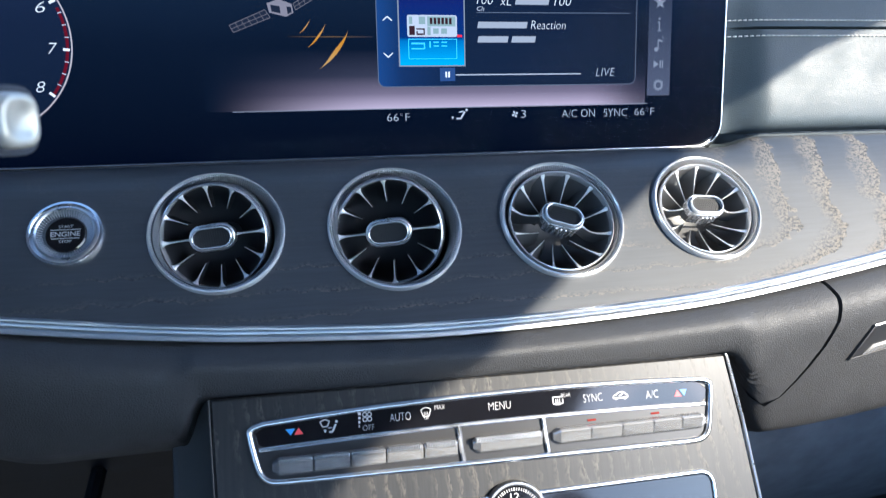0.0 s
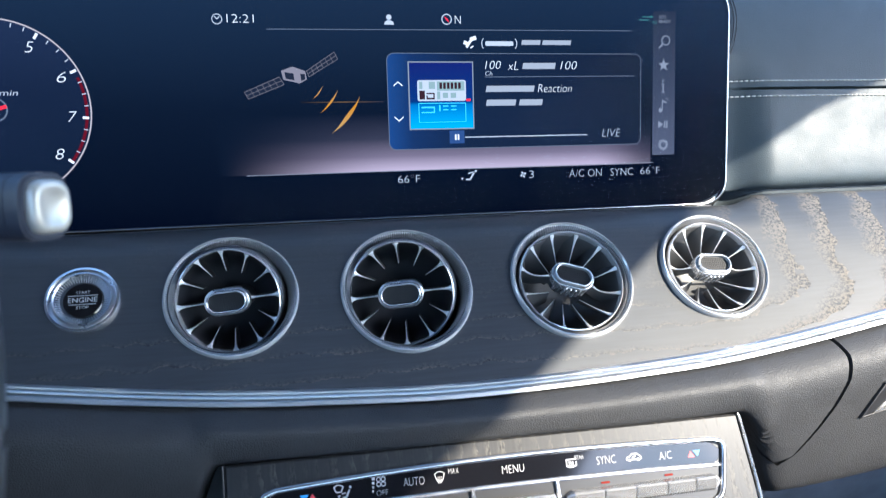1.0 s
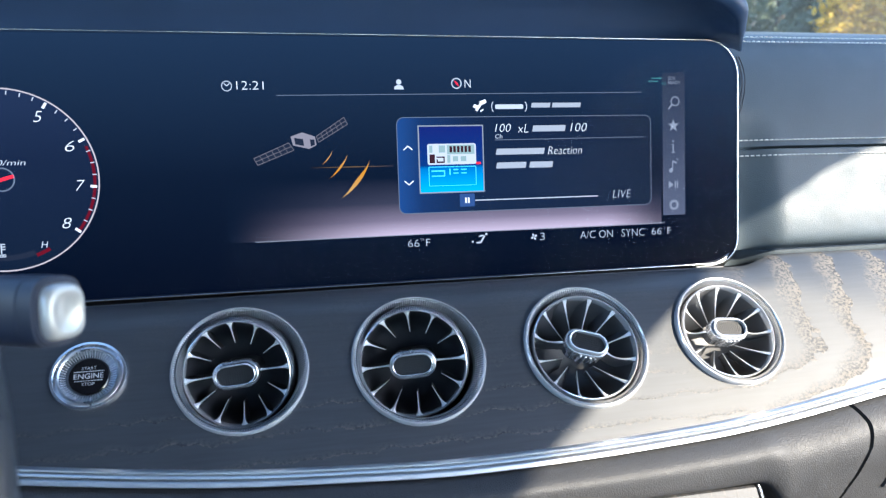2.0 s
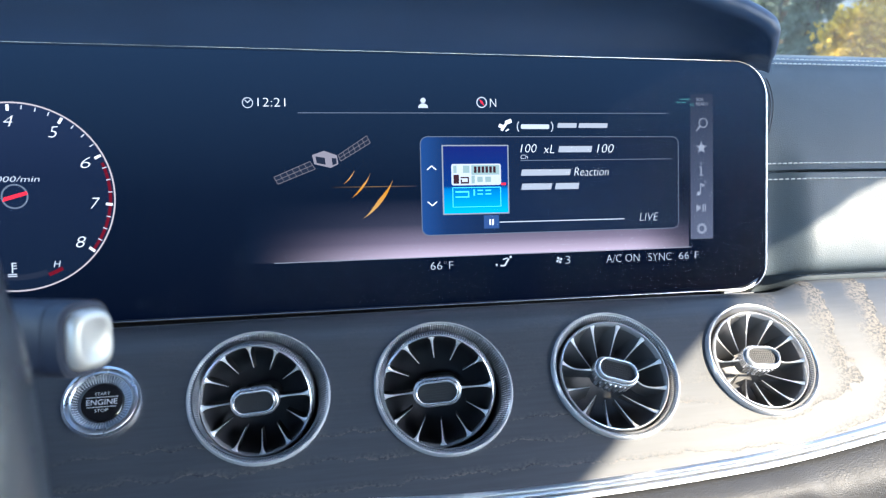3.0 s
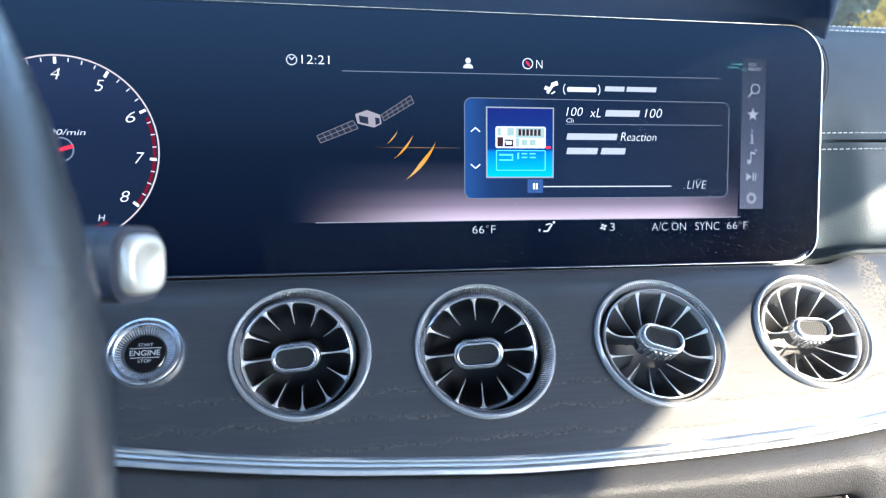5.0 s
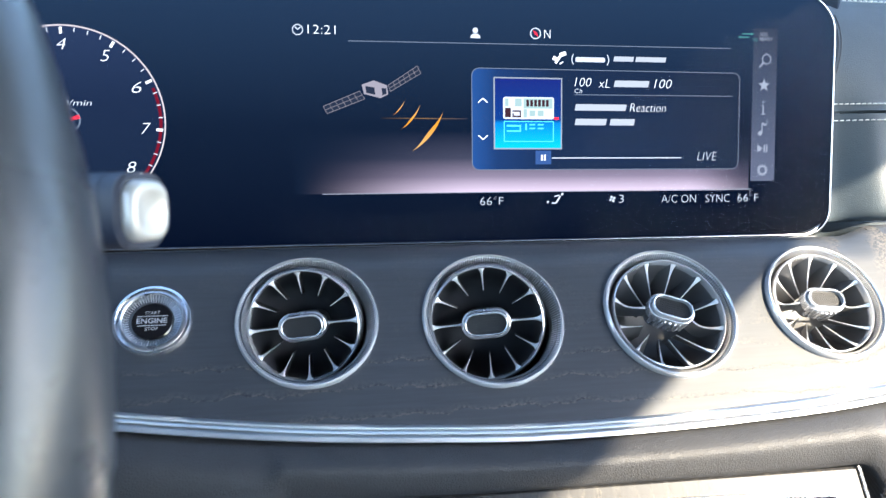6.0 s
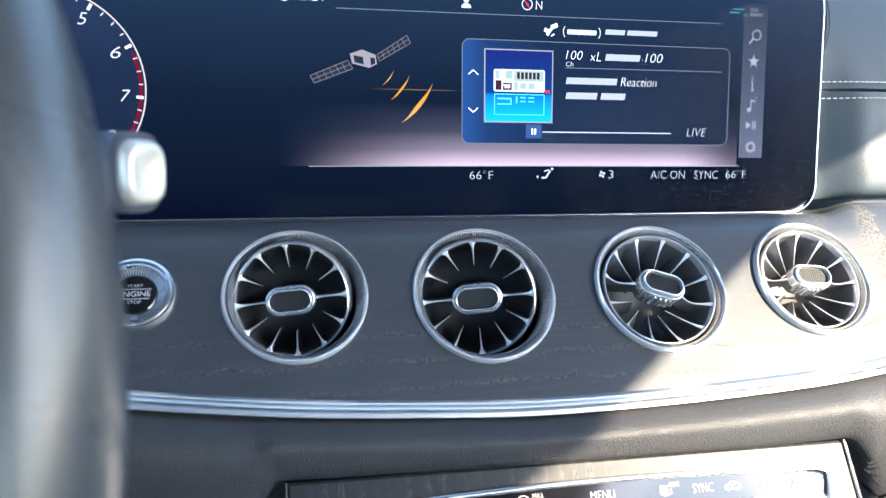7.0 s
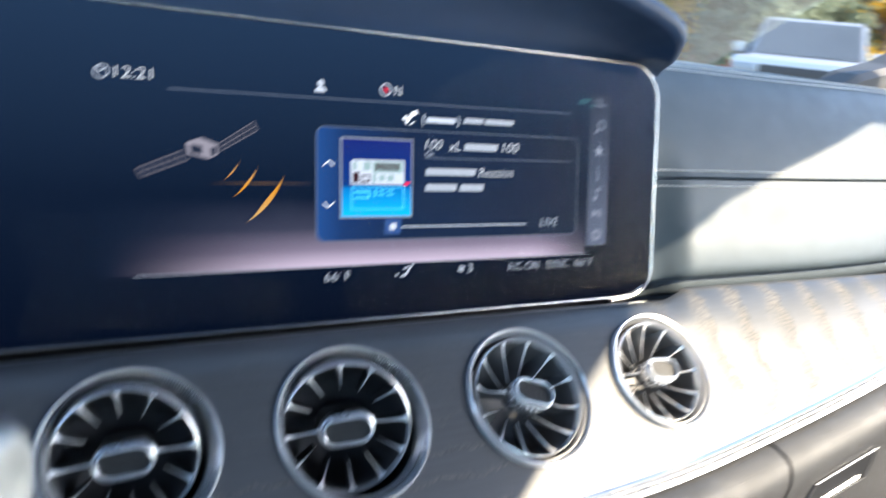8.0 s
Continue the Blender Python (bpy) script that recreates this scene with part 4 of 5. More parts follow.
shape("logo_mark", [rect(0.0064, 0.0098, 0.0182, 0.0236), rect(0.0108, 0.0116, 0.0182, 0.0206), rect(0.0108, 0.0160, 0.0182, 0.0192), rect(0.0108, 0.0160, 0.0214, 0.0222), rect(0.0152, 0.0160, 0.0192, 0.0214)], 6, LOGO_DARK)
shape("logo_panel", [rect(0.0064, 0.0084, 0.0246, 0.0290), rect(0.0124, 0.0164, 0.0246, 0.0290)], 6, LOGO_GREY)
shape("logo_panel", [rect(0.0176, 0.0352, 0.0234, 0.0292), rect(0.0176, 0.0196, 0.0182, 0.0230), rect(0.0212, 0.0246, 0.0190, 0.0222), rect(0.0262, 0.0298, 0.0190, 0.0222)], 6, LOGO_GREY)
shape("logo_bars", [rect(0.0192 + 0.0024 * k, 0.0208 + 0.0024 * k, 0.0246, 0.0284) for k in range(6)], 7, LOGO_DARK)
shape("logo_spot", [rect(0.0362, 0.0392, 0.0170, 0.0184)], 6, RED)
shape("logo_mirrored", [stroke((0.0058, 0.0158), (0.0358, 0.0158), 0.0005), stroke((0.0058, 0.0042), (0.0358, 0.0042), 0.0004), stroke((0.0058, 0.0042), (0.0058, 0.0158), 0.0005), stroke((0.0358, 0.0042), (0.0358, 0.0158), 0.0005),
                        rect(0.0074, 0.0160, 0.0128, 0.0138), rect(0.0074, 0.0160, 0.0098, 0.0106), rect(0.0152, 0.0160, 0.0106, 0.0128), rect(0.0186, 0.0196, 0.0108, 0.0146), rect(0.0212, 0.0246, 0.0114, 0.0122), rect(0.0212, 0.0246, 0.0136, 0.0144), rect(0.0262, 0.0298, 0.0114, 0.0122), rect(0.0262, 0.0298, 0.0136, 0.0144)], 6, MIRRORED)
shape("satellite_icon", [stroke((0.0372, 0.0500), (0.0412, 0.0556), 0.0016), stroke((0.0356, 0.0532), (0.0384, 0.0520), 0.0022), stroke((0.0398, 0.0546), (0.0436, 0.0560), 0.0024), stroke((0.0398, 0.0496), (0.0418, 0.0508), 0.0008)], 4, WHITE)
shape("maker_mark", [outline_rounded(0.0496, 0.0680, 0.0510, 0.0538, 0.0008, 3)] + ring(0.0520, 0.0524, 0.0050, 0.0005, 140, 220, 8) + ring(0.0656, 0.0524, 0.0050, 0.0005, -40, 40, 8), 4, SOFT)
bar(0.0735, 0.0860, 0.0532, 0.0029)
bar(0.0875, 0.1068, 0.0532, 0.0029)
words("100", 0.0490, 0.0594, 0.0392, 0.0050, WHITE, 0.2)
words("Ch", 0.0490, 0.0537, 0.0340, 0.0026, SOFT, 0.2)
words("xL", 0.0640, 0.0710, 0.0388, 0.0052, WHITE, 0.2)
bar(0.0740, 0.0960, 0.0386, 0.0038)
words("100", 0.0995, 0.1108, 0.0390, 0.0052, WHITE, 0.2)
shape("divider", [stroke((0.0488, 0.0318), (0.1515, 0.0322), 0.0004)], 4, FAINT)
bar(0.0495, 0.0815, 0.0244, 0.0038)
words("Reaction", 0.0840, 0.1072, 0.0246, 0.0050, WHITE, 0.2)
bar(0.0495, 0.0690, 0.0158, 0.0038)
bar(0.0715, 0.0870, 0.0158, 0.0038)
words("LIVE", 0.1284, 0.1416, -0.0046, 0.0050, SOFT, 0.2)
flat("pause_box", rect(0.0250, 0.0346, -0.0092, -0.0012), 4, BOX)
shape("pause_icon", [rect(0.0284, 0.0294, -0.0070, -0.0036), rect(0.0302, 0.0312, -0.0070, -0.0036)], 5, WHITE)
shape("progress_line", [stroke((0.0350, -0.0055), (0.1180, -0.0055), 0.0006)], 4, SOFT)

# side bar
flat("side_bar", rect(0.1652, 0.1815, -0.0200, 0.0740), 2, SIDE, "greyed icon bar")
shape("search_icon", ring(0.1742, 0.0552, 0.0032, 0.0006, n=24) + [stroke((0.1719, 0.0530), (0.1692, 0.0500), 0.0009)], 4, ICON)
shape("star_icon", [[(0.1728 + q * math.sin(radians(36 * k)), 0.0392 + q * math.cos(radians(36 * k))) for k in range(10) for q in ((0.0043 if k % 2 == 0 else 0.0017),)]], 4, ICON)
shape("info_icon", [rect(0.1722, 0.1730, 0.0215, 0.0270), circle(0.1726, 0.0290, 0.0007, 8), stroke((0.1712, 0.0268), (0.1728, 0.0268), 0.0006), stroke((0.1712, 0.0215), (0.1740, 0.0215), 0.0006)], 4, ICON)
shape("note_icon", [circle(0.1708, 0.0096, 0.0014, 10), rect(0.1718, 0.1724, 0.0096, 0.0158), stroke((0.1720, 0.0158), (0.1752, 0.0146), 0.0011), stroke((0.1750, 0.0176), (0.1762, 0.0164), 0.0006)], 4, ICON)
shape("play_icon", [[(0.1692, -0.0022), (0.1728, 0.0002), (0.1692, 0.0026)], rect(0.1736, 0.1744, -0.0022, 0.0026), rect(0.1752, 0.1760, -0.0022, 0.0026)], 4, ICON)
shape("gear_icon", ring(0.1730, -0.0133, 0.0028, 0.0008, n=24) + [stroke((0.1730 + 0.0026 * math.cos(radians(30 * k)), -0.0133 + 0.0026 * math.sin(radians(30 * k))), (0.1730 + 0.0037 * math.cos(radians(30 * k)), -0.0133 + 0.0037 * math.sin(radians(30 * k))), 0.0008) for k in range(12)], 4, ICON)

# climate line
words("66°F", -0.0088, 0.0052, -0.0305, 0.0048, SOFT)
shape("airflow_icon", [stroke((0.0350, -0.0322), (0.0378, -0.0322), 0.0009), stroke((0.0378, -0.0322), (0.0404, -0.0280), 0.0010), circle(0.0416, -0.0270, 0.0008, 8), [(0.0318, -0.0310), (0.0334, -0.0310), (0.0326, -0.0326)], stroke((0.0366, -0.0284), (0.0396, -0.0276), 0.0007)], 4, SOFT)
shape("fan_icon", [[(0.0734 + q * math.cos(radians(90 * k + t)), -0.0302 + q * math.sin(radians(90 * k + t))) for q, t in ((0.0002, 0), (0.0014, -8), (0.0023, 22), (0.0018, 52))] for k in range(4)], 4, SOFT)
words("3", 0.0774, 0.0806, -0.0302, 0.0047, SOFT)
words("A/C ON", 0.1052, 0.1280, -0.0305, 0.0048, SOFT)
words("SYNC", 0.1345, 0.1508, -0.0305, 0.0048, SOFT)
words("66°F", 0.1562, 0.1704, -0.0302, 0.0048, SOFT)

# rev counter
RX, RZ, RR = -0.2325, 0.0145, 0.0500
PINKISH = glow("lit_ring", (0.85, 0.74, 0.78), 0.45)
DIAL = glow_ramp("lit_dial", "Z", RZ - RR, RZ + RR, [(0.0, (0.004, 0.009, 0.022)), (0.6, (0.006, 0.012, 0.031)), (1.0, (0.011, 0.020, 0.049))], 1.0)
flat("dial_face", circle(RX, RZ, RR, 72), 1, DIAL)
shape("dial_ring", ring(RX, RZ, RR, 0.00075, -104, 150, 110), 3, PINKISH, "pale rev counter ring")
shape("red_zone", ring(RX, RZ, RR - 0.0018, 0.0016, -38, 22, 30), 3, DARK_RED, "dark red limit zone")
ANGLE = lambda n: 91 - (n - 4) * 32.2
for n in range(3, 9):
    a = radians(ANGLE(n))
    x, z = RX + 0.0400 * math.cos(a), RZ + 0.0400 * math.sin(a)
    words(str(n), x - 0.0024, x + 0.0024, z, 0.0058, WHITE, 0.25)
    shape("major_tick", [stroke((RX + 0.0452 * math.cos(a), RZ + 0.0452 * math.sin(a)), (RX + 0.0486 * math.cos(a), RZ + 0.0486 * math.sin(a)), 0.0014)], 4, WHITE)
shape("minor_ticks", [stroke((RX + 0.0464 * math.cos(t), RZ + 0.0464 * math.sin(t)), (RX + 0.0486 * math.cos(t), RZ + 0.0486 * math.sin(t)), 0.0005)
                      for k in range(12, 32) if k % 4 for t in (radians(ANGLE(k / 4)),)], 4, SOFT)
words("1000/min", -0.2430, -0.2195, 0.0240, 0.0030, SOFT, 0.2)
shape("needle_hub", ring(RX + 0.0005, RZ + 0.0004, 0.0066, 0.0008, n=32), 4, FAINT)
shape("needle", [[(-0.2378, 0.0122), (-0.2372, 0.0144), (-0.2262, 0.0176), (-0.2256, 0.0158)]], 5, RED)
words("H", -0.2148, -0.2112, -0.0214, 0.0034, SOFT, 0.2)
shape("temperature_icon", [rect(-0.2352, -0.2346, -0.0256, -0.0200), rect(-0.2346, -0.2328, -0.0206, -0.0201), rect(-0.2346, -0.2328, -0.0220, -0.0215), rect(-0.2346, -0.2328, -0.0234, -0.0229),
                           stroke((-0.2372, -0.0262), (-0.2328, -0.0262), 0.0005), stroke((-0.2372, -0.0272), (-0.2328, -0.0272), 0.0005)], 4, SOFT)
shape("gauge_arc", ring(RX, RZ, 0.0440, 0.0030, -70, -118, 20), 3, STEEL_DARK)
shape("gauge_red", ring(RX, RZ, 0.0452, 0.0020, -60, -70, 5), 4, DARK_RED)

# ---------------------------------------------------------------- centre console
SLOPE = math.degrees(math.atan2(0.33, 0.944))
CONSOLE = DASH @ NEARER @ pose(CENTRE - 0.002, -0.074, -0.1700, -SLOPE, 0.65)       # its plate: x across, z up the plate, y into it
console = thing("centre_console", CONSOLE, "dark ash wood centre console sloping down from the dashboard", "console")


def console_plate():
    pts = [(-0.1517, -0.0045), (0.1455, -0.0045), (0.1462, -0.0060), (0.1510, -0.044), (0.1560, -0.098), (0.1600, -0.30), (-0.1440, -0.30)]
    return plate(pts, 0.0, 0.010, 0.0012)


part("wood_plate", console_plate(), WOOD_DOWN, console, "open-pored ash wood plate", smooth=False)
for way in ([(0.1460, -0.0002, -0.0045), (0.1472, -0.0002, -0.0060), (0.1520, -0.0002, -0.044), (0.1570, -0.0002, -0.098), (0.1610, -0.0002, -0.30)], [(-0.1524, 0.0010, -0.0045), (-0.1447, 0.0010, -0.30)]):
    part("edge_strip", tube(way, 0.0010 if way[0][0] > 0 else 0.0005, 8), SATIN if way[0][0] > 0 else BLACK, console, "thin bright edge strip")
for x in (-0.1430, 0.1230):
    part("console_side", box(x, x + 0.0205, 0.011, 0.22, -0.31, -0.006, 0.003), DARK_PLASTIC, console)
# near-black sheet paints the shade seen through the gap round the plate
part("surround", box(-0.175, 0.166, 0.030, 0.05, -0.075, 0.030, 0.003), CAVITY, console, "near-black sheet standing in for the shade in the gap round the wood plate", smooth=False)

climate = thing("climate_panel", CONSOLE, "chrome-framed climate control panel with a row of toggles", "control panel")
TOPBOW = lambda x: -0.0129 - 0.0045 * ((x - 0.012) / 0.134) ** 2


def climate_line():
    """The outline of the panel: bowed top, corners rounded, narrower at the foot."""
    top = [(0.126 - 0.252 * k / 16, TOPBOW(0.126 - 0.252 * k / 16)) for k in range(17)]
    left = [(-0.1300, -0.0188), (-0.1330, -0.0204), (-0.1343, -0.0240), (-0.1312, -0.0390), (-0.1285, -0.0460), (-0.1235, -0.0499), (-0.1170, -0.0508)]
    left = [tuple(p) for p in spline(left, 22)]
    right = [(-x, z - 0.0034 * smoothstep(-0.030, -0.048, z) + 0.0016 * smoothstep(-0.030, -0.019, z)) for x, z in left[::-1]]
    return top + left + right


cl = climate_line()
part("frame", band(cl, 0.0033, -0.0028, 0.004, 0.0014), CHROME, climate, "polished chrome frame")
part("back_plate", plate(inset(cl, 0.0020), -0.0004, 0.003), BED, climate)
DIVIDE = lambda x: -0.0297 - 0.0022 * (x / 0.123) ** 2
strip = [(x, TOPBOW(x) - 0.0030) for x in [0.1245 - 0.249 * k / 16 for k in range(17)]] + [(-0.1298, -0.0235), (-0.1286, -0.0290)] + [(-0.1255 + 0.251 * k / 16, DIVIDE(-0.1255 + 0.251 * k / 16) + 0.0010) for k in range(17)] + [(0.1286, -0.0290), (0.1298, -0.0235)]
label_strip = part("label_strip", plate(strip, -0.0014, 0.001, 0.0003), PIANO, climate, "gloss black strip with white icons", smooth=False)
part("divider", plate([(-0.128 + 0.256 * k / 16, DIVIDE(-0.128 + 0.256 * k / 16) - 0.0011) for k in range(17)] + [(0.128 - 0.256 * k / 16, DIVIDE(0.128 - 0.256 * k / 16) + 0.0011) for k in range(17)], -0.0026, 0.002, 0.0006), CHROME, climate, "chrome divider bar")
for x in (-0.0222, 0.0266):
    part("divider", plate([(x + 0.0002, -0.0495), (x + 0.0028, -0.0495), (x + 0.0014, -0.0298), (x - 0.0012, -0.0298)], -0.0025, 0.002, 0.0007), CHROME, climate)


def toggle(x0, x1, ribs, end=0):
    """One key of the row: a rounded bar with a raised lip, ribbed on top where it is."""
    prof = [(-0.0366, 0.0), (-0.0372, -0.0042), (-0.0380, -0.0058), (-0.0391, -0.0063), (-0.0402, -0.0058), (-0.0426, -0.0050), (-0.0446, -0.0042), (-0.0458, -0.0020), (-0.0460, 0.0)]
    bm = bmesh.new()
    rows = []
    for x, k in ((x0, 0.55 if end == -1 else 0.93), (x0 + 0.0006 + (0.003 if end == -1 else 0), 1.0), (x1 - 0.0006 - (0.003 if end == 1 else 0), 1.0), (x1, 0.55 if end == 1 else 0.93)):
        rows.append([bm.verts.new((x, y * k, -0.0413 + (z + 0.0413) * (k if k < 0.9 else 1))) for z, y in prof])
    for a, b in zip(rows, rows[1:]):
        for j in range(len(prof) - 1):
            bm.faces.new((a[j], b[j], b[j + 1], a[j + 1]))
    bm.faces.new(rows[0])
    bm.faces.new(rows[-1][::-1])
    key = part("toggle_key", bm, KEY_METAL, climate, "dark chrome toggle key" + (" with fine ribs" if ribs else ""), sharp=30)
    if ribs:
        n = int((x1 - x0) / 0.0009)
        part("ribs", join(*[box(x0 + 0.0012 + 0.0009 * k, x0 + 0.0016 + 0.0009 * k, -0.0067, -0.003, -0.0398, -0.0370) for k in range(n - 2)]), DARK_SATIN, key, smooth=False)
    return key


edges = [-0.1222, -0.1010, -0.0817, -0.0630, -0.0428, -0.0240]
for k in range(5):
    toggle(edges[k] + 0.0004, edges[k + 1] - 0.0004, k >= 3, -1 if k == 0 else 0)
toggle(-0.0150, 0.0240, True, -1)
edges = [0.0312, 0.0530, 0.0721, 0.0915, 0.1095, 0.1262]
for k in range(5):
    toggle(edges[k] + 0.0002, edges[k + 1] - 0.0002, False, 1 if k == 4 else (-1 if k == 0 else 0))


def settle(x):
    """The icons follow the bow of the strip."""
    return -0.0016 - 0.0042 * (x / 0.134) ** 2


def print_words(text, x0, x1, z, h, mat=PRINT):
    z += settle((x0 + x1) / 2)
    return letters("lettering", text, x0, x1, z - h / 2, z + h / 2, -0.0016, mat, label_strip, 0.0, -0.018)


def printed(name, outlines, mat=PRINT):
    xs, zs = [p[0] for o in outlines for p in o], [p[1] for o in outlines for p in o]
    mx, mz = (min(xs) + max(xs)) / 2, (min(zs) + max(zs)) / 2
    fit_ = lambda p: (mx + (p[0] - mx) * 0.80, mz + (p[1] - mz) * 0.80 + settle(mx))
    return part(name, join(*[plate([fit_(p) for p in o], -0.0016, -0.0013) for o in outlines]), mat, label_strip, smooth=False)


cz = -0.0200
printed("blue_triangle", [[(-0.1148, cz + 0.0020), (-0.1088, cz + 0.0020), (-0.1118, cz - 0.0022)]], BLUE_PRINT)
printed("red_triangle", [[(-0.1106, cz - 0.0022), (-0.1046, cz - 0.0022), (-0.1076, cz + 0.0020)]], RED_PRINT)
printed("airflow_icon", ring(-0.0945, cz + 0.0008, 0.0040, 0.0007, 40, 140, 12) + [stroke((-0.0976, cz + 0.0034), (-0.0960, cz - 0.0002), 0.0007), stroke((-0.0914, cz + 0.0034), (-0.0930, cz - 0.0002), 0.0007), stroke((-0.0958, cz), (-0.0932, cz), 0.0007),
                                                                             [(-0.0955, cz - 0.0020), (-0.0935, cz - 0.0020), (-0.0945, cz - 0.0042)], stroke((-0.0920, cz - 0.0038), (-0.0896, cz - 0.0036), 0.0012), stroke((-0.0896, cz - 0.0036), (-0.0874, cz + 0.0010), 0.0012), circle(-0.0868, cz + 0.0026, 0.0009, 8), stroke((-0.0925, cz - 0.0012), (-0.0900, cz - 0.0008), 0.0007)])
printed("fan_icon", [p for k in range(4) for p in ring(-0.0712 + 0.0022 * math.cos(radians(45 + 90 * k)), cz + 0.0026 + 0.0022 * math.sin(radians(45 + 90 * k)), 0.0017, 0.0006, n=10)]
        + [rect(-0.0772, -0.0752 - 0.0004 * k, cz + 0.0040 - 0.0026 * k, cz + 0.0056 - 0.0026 * k) for k in range(4)])
print_words("OFF", -0.0742, -0.0680, cz - 0.0034, 0.0028)
print_words("AUTO", -0.0594, -0.0480, cz, 0.0042)
printed("defrost_icon", ring(-0.0395, cz - 0.0006, 0.0048, 0.0005, 45, 135, 12) + [stroke((-0.0430, cz + 0.0028), (-0.0414, cz - 0.0018), 0.0005), stroke((-0.0360, cz + 0.0028), (-0.0376, cz - 0.0018), 0.0005), stroke((-0.0416, cz - 0.0020), (-0.0374, cz - 0.0020), 0.0005)]
        + [stroke((-0.0406 + 0.0011 * k, cz - 0.0038), (-0.0406 + 0.0011 * k, cz + 0.0010), 0.0003) for k in range(3)])
print_words("MAX", -0.0345, -0.0288, cz + 0.0026, 0.0026)
print_words("MENU", -0.0042, 0.0086, cz, 0.0042)
printed("rear_defrost_icon", [stroke(a, b, 0.0008) for a, b in (((0.0330, cz + 0.0024), (0.0402, cz + 0.0024)), ((0.0330, cz + 0.0024), (0.0330, cz - 0.0022)), ((0.0330, cz - 0.0022), (0.0402, cz - 0.0022)), ((0.0402, cz - 0.0022), (0.0402, cz + 0.0008)))]
        + [stroke((0.0350 + 0.0014 * k, cz - 0.0034), (0.0350 + 0.0014 * k, cz + 0.0012), 0.0006) for k in range(3)])
print_words("REAR", 0.0388, 0.0444, cz + 0.0026, 0.0022)
print_words("SYNC", 0.0519, 0.0635, cz, 0.0044)
printed("recirculation_icon", [stroke(a, b, 0.0008) for a, b in (((0.0690, cz - 0.0012), (0.0696, cz + 0.0006)), ((0.0696, cz + 0.0006), (0.0716, cz + 0.0010)), ((0.0716, cz + 0.0010), (0.0734, cz + 0.0026)), ((0.0734, cz + 0.0026), (0.0774, cz + 0.0026)), ((0.0774, cz + 0.0026), (0.0794, cz + 0.0008)),
                                                                ((0.0794, cz + 0.0008), (0.0806, cz + 0.0002)), ((0.0806, cz + 0.0002), (0.0804, cz - 0.0014)), ((0.0690, cz - 0.0014), (0.0804, cz - 0.0014)), ((0.0736, cz), (0.0766, cz + 0.0012)))]
        + ring(0.0714, cz - 0.0016, 0.0011, 0.0005, n=10) + ring(0.0782, cz - 0.0016, 0.0011, 0.0005, n=10))
print_words("A/C", 0.0907, 0.0986, cz, 0.0044)
printed("red_triangle", [[(0.1082, cz - 0.0024), (0.1138, cz - 0.0024), (0.1108, cz + 0.0022)]], RED_PRINT)
printed("blue_triangle", [[(0.1120, cz + 0.0024), (0.1176, cz + 0.0024), (0.1152, cz - 0.0020)]], BLUE_PRINT)
for x in (0.0560, 0.0955):
    part("indicator_light", plate(rect(x - 0.0024, x + 0.0024, -0.0352, -0.0342), -0.0012, 0.0), glow("indicator_red", (1.0, 0.12, 0.08), 0.5), climate, "small red indicator light", smooth=False)

# lower unit: gloss panel with a round clock
audio = thing("lower_panel", CONSOLE, "gloss black console panel in a chrome frame", "control panel")
low_line = outline_rounded(-0.128, 0.128, -0.150, -0.0690, 0.009, 8)
part("frame", band(low_line, 0.0028, -0.0024, 0.004, 0.001), CHROME, audio, "polished chrome frame")
part("gloss_plate", plate(inset(low_line, 0.0025), -0.0010, 0.003), PIANO, audio, "gloss black plate", smooth=False)
clock = thing("analogue_clock", CONSOLE @ pose(0.0055, -0.001, -0.0800), "round black analogue clock with a bright ring", "clock")
clock.scale = (0.86, 0.86, 0.86)
part("ring", lathe([(0.0196, 0.002), (0.0196, -0.0030), (0.0188, -0.0042), (0.0176, -0.0042), (0.0166, -0.0028)], 96), DARK_SATIN, clock)
face = part("face", lathe([(0.0168, -0.0026), (0.0166, -0.0022), (1e-5, -0.0022)], 64), PIANO, clock)
part("ticks", join(*[plate(stroke((0.0138 * math.cos(radians(6 * k)), 0.0138 * math.sin(radians(6 * k))), (0.0155 * math.cos(radians(6 * k)), 0.0155 * math.sin(radians(6 * k))), 0.0005 if k % 5 else 0.0009), -0.0025, -0.0022) for k in range(60)]), PRINT, face, smooth=False)
letters("lettering", "12", -0.0028, 0.0028, 0.0086, 0.0124, -0.0025, PRINT, face)
part("clock_hand", plate(stroke((0, 0), (0.0006, 0.0080), 0.0010), -0.0029, -0.0026), PRINT, face, smooth=False)
part("clock_hand", plate(stroke((0, 0), (0.0098, -0.0075), 0.0008), -0.0032, -0.0029), PRINT, face, smooth=False)

# ---------------------------------------------------------------- steering wheel and selector lever
WHEEL = DASH @ pose(-0.3335, -0.302, -0.062, -9)
wheel = thing("steering_wheel", WHEEL, "black leather steering wheel with a thick smooth rim", "steering wheel")


def wheel_rim():
    def fn(u, v):
        a, b = 2 * math.pi * u, 2 * math.pi * v
        grip = 0.0165 + 0.0012 * math.sin(a * 2 + 0.6) ** 2
        r = 0.1790 + grip * 0.92 * math.cos(b)
        return Vector((r * math.cos(a), grip * math.sin(b), r * math.sin(a)))
    bm = bmesh.new()
    grid(bm, fn, 128, 20, True)
    bmesh.ops.remove_doubles(bm, verts=bm.verts, dist=1e-5)
    return bm


part("rim", wheel_rim(), RIM_LEATHER, wheel, "smooth black leather rim", sharp=180)
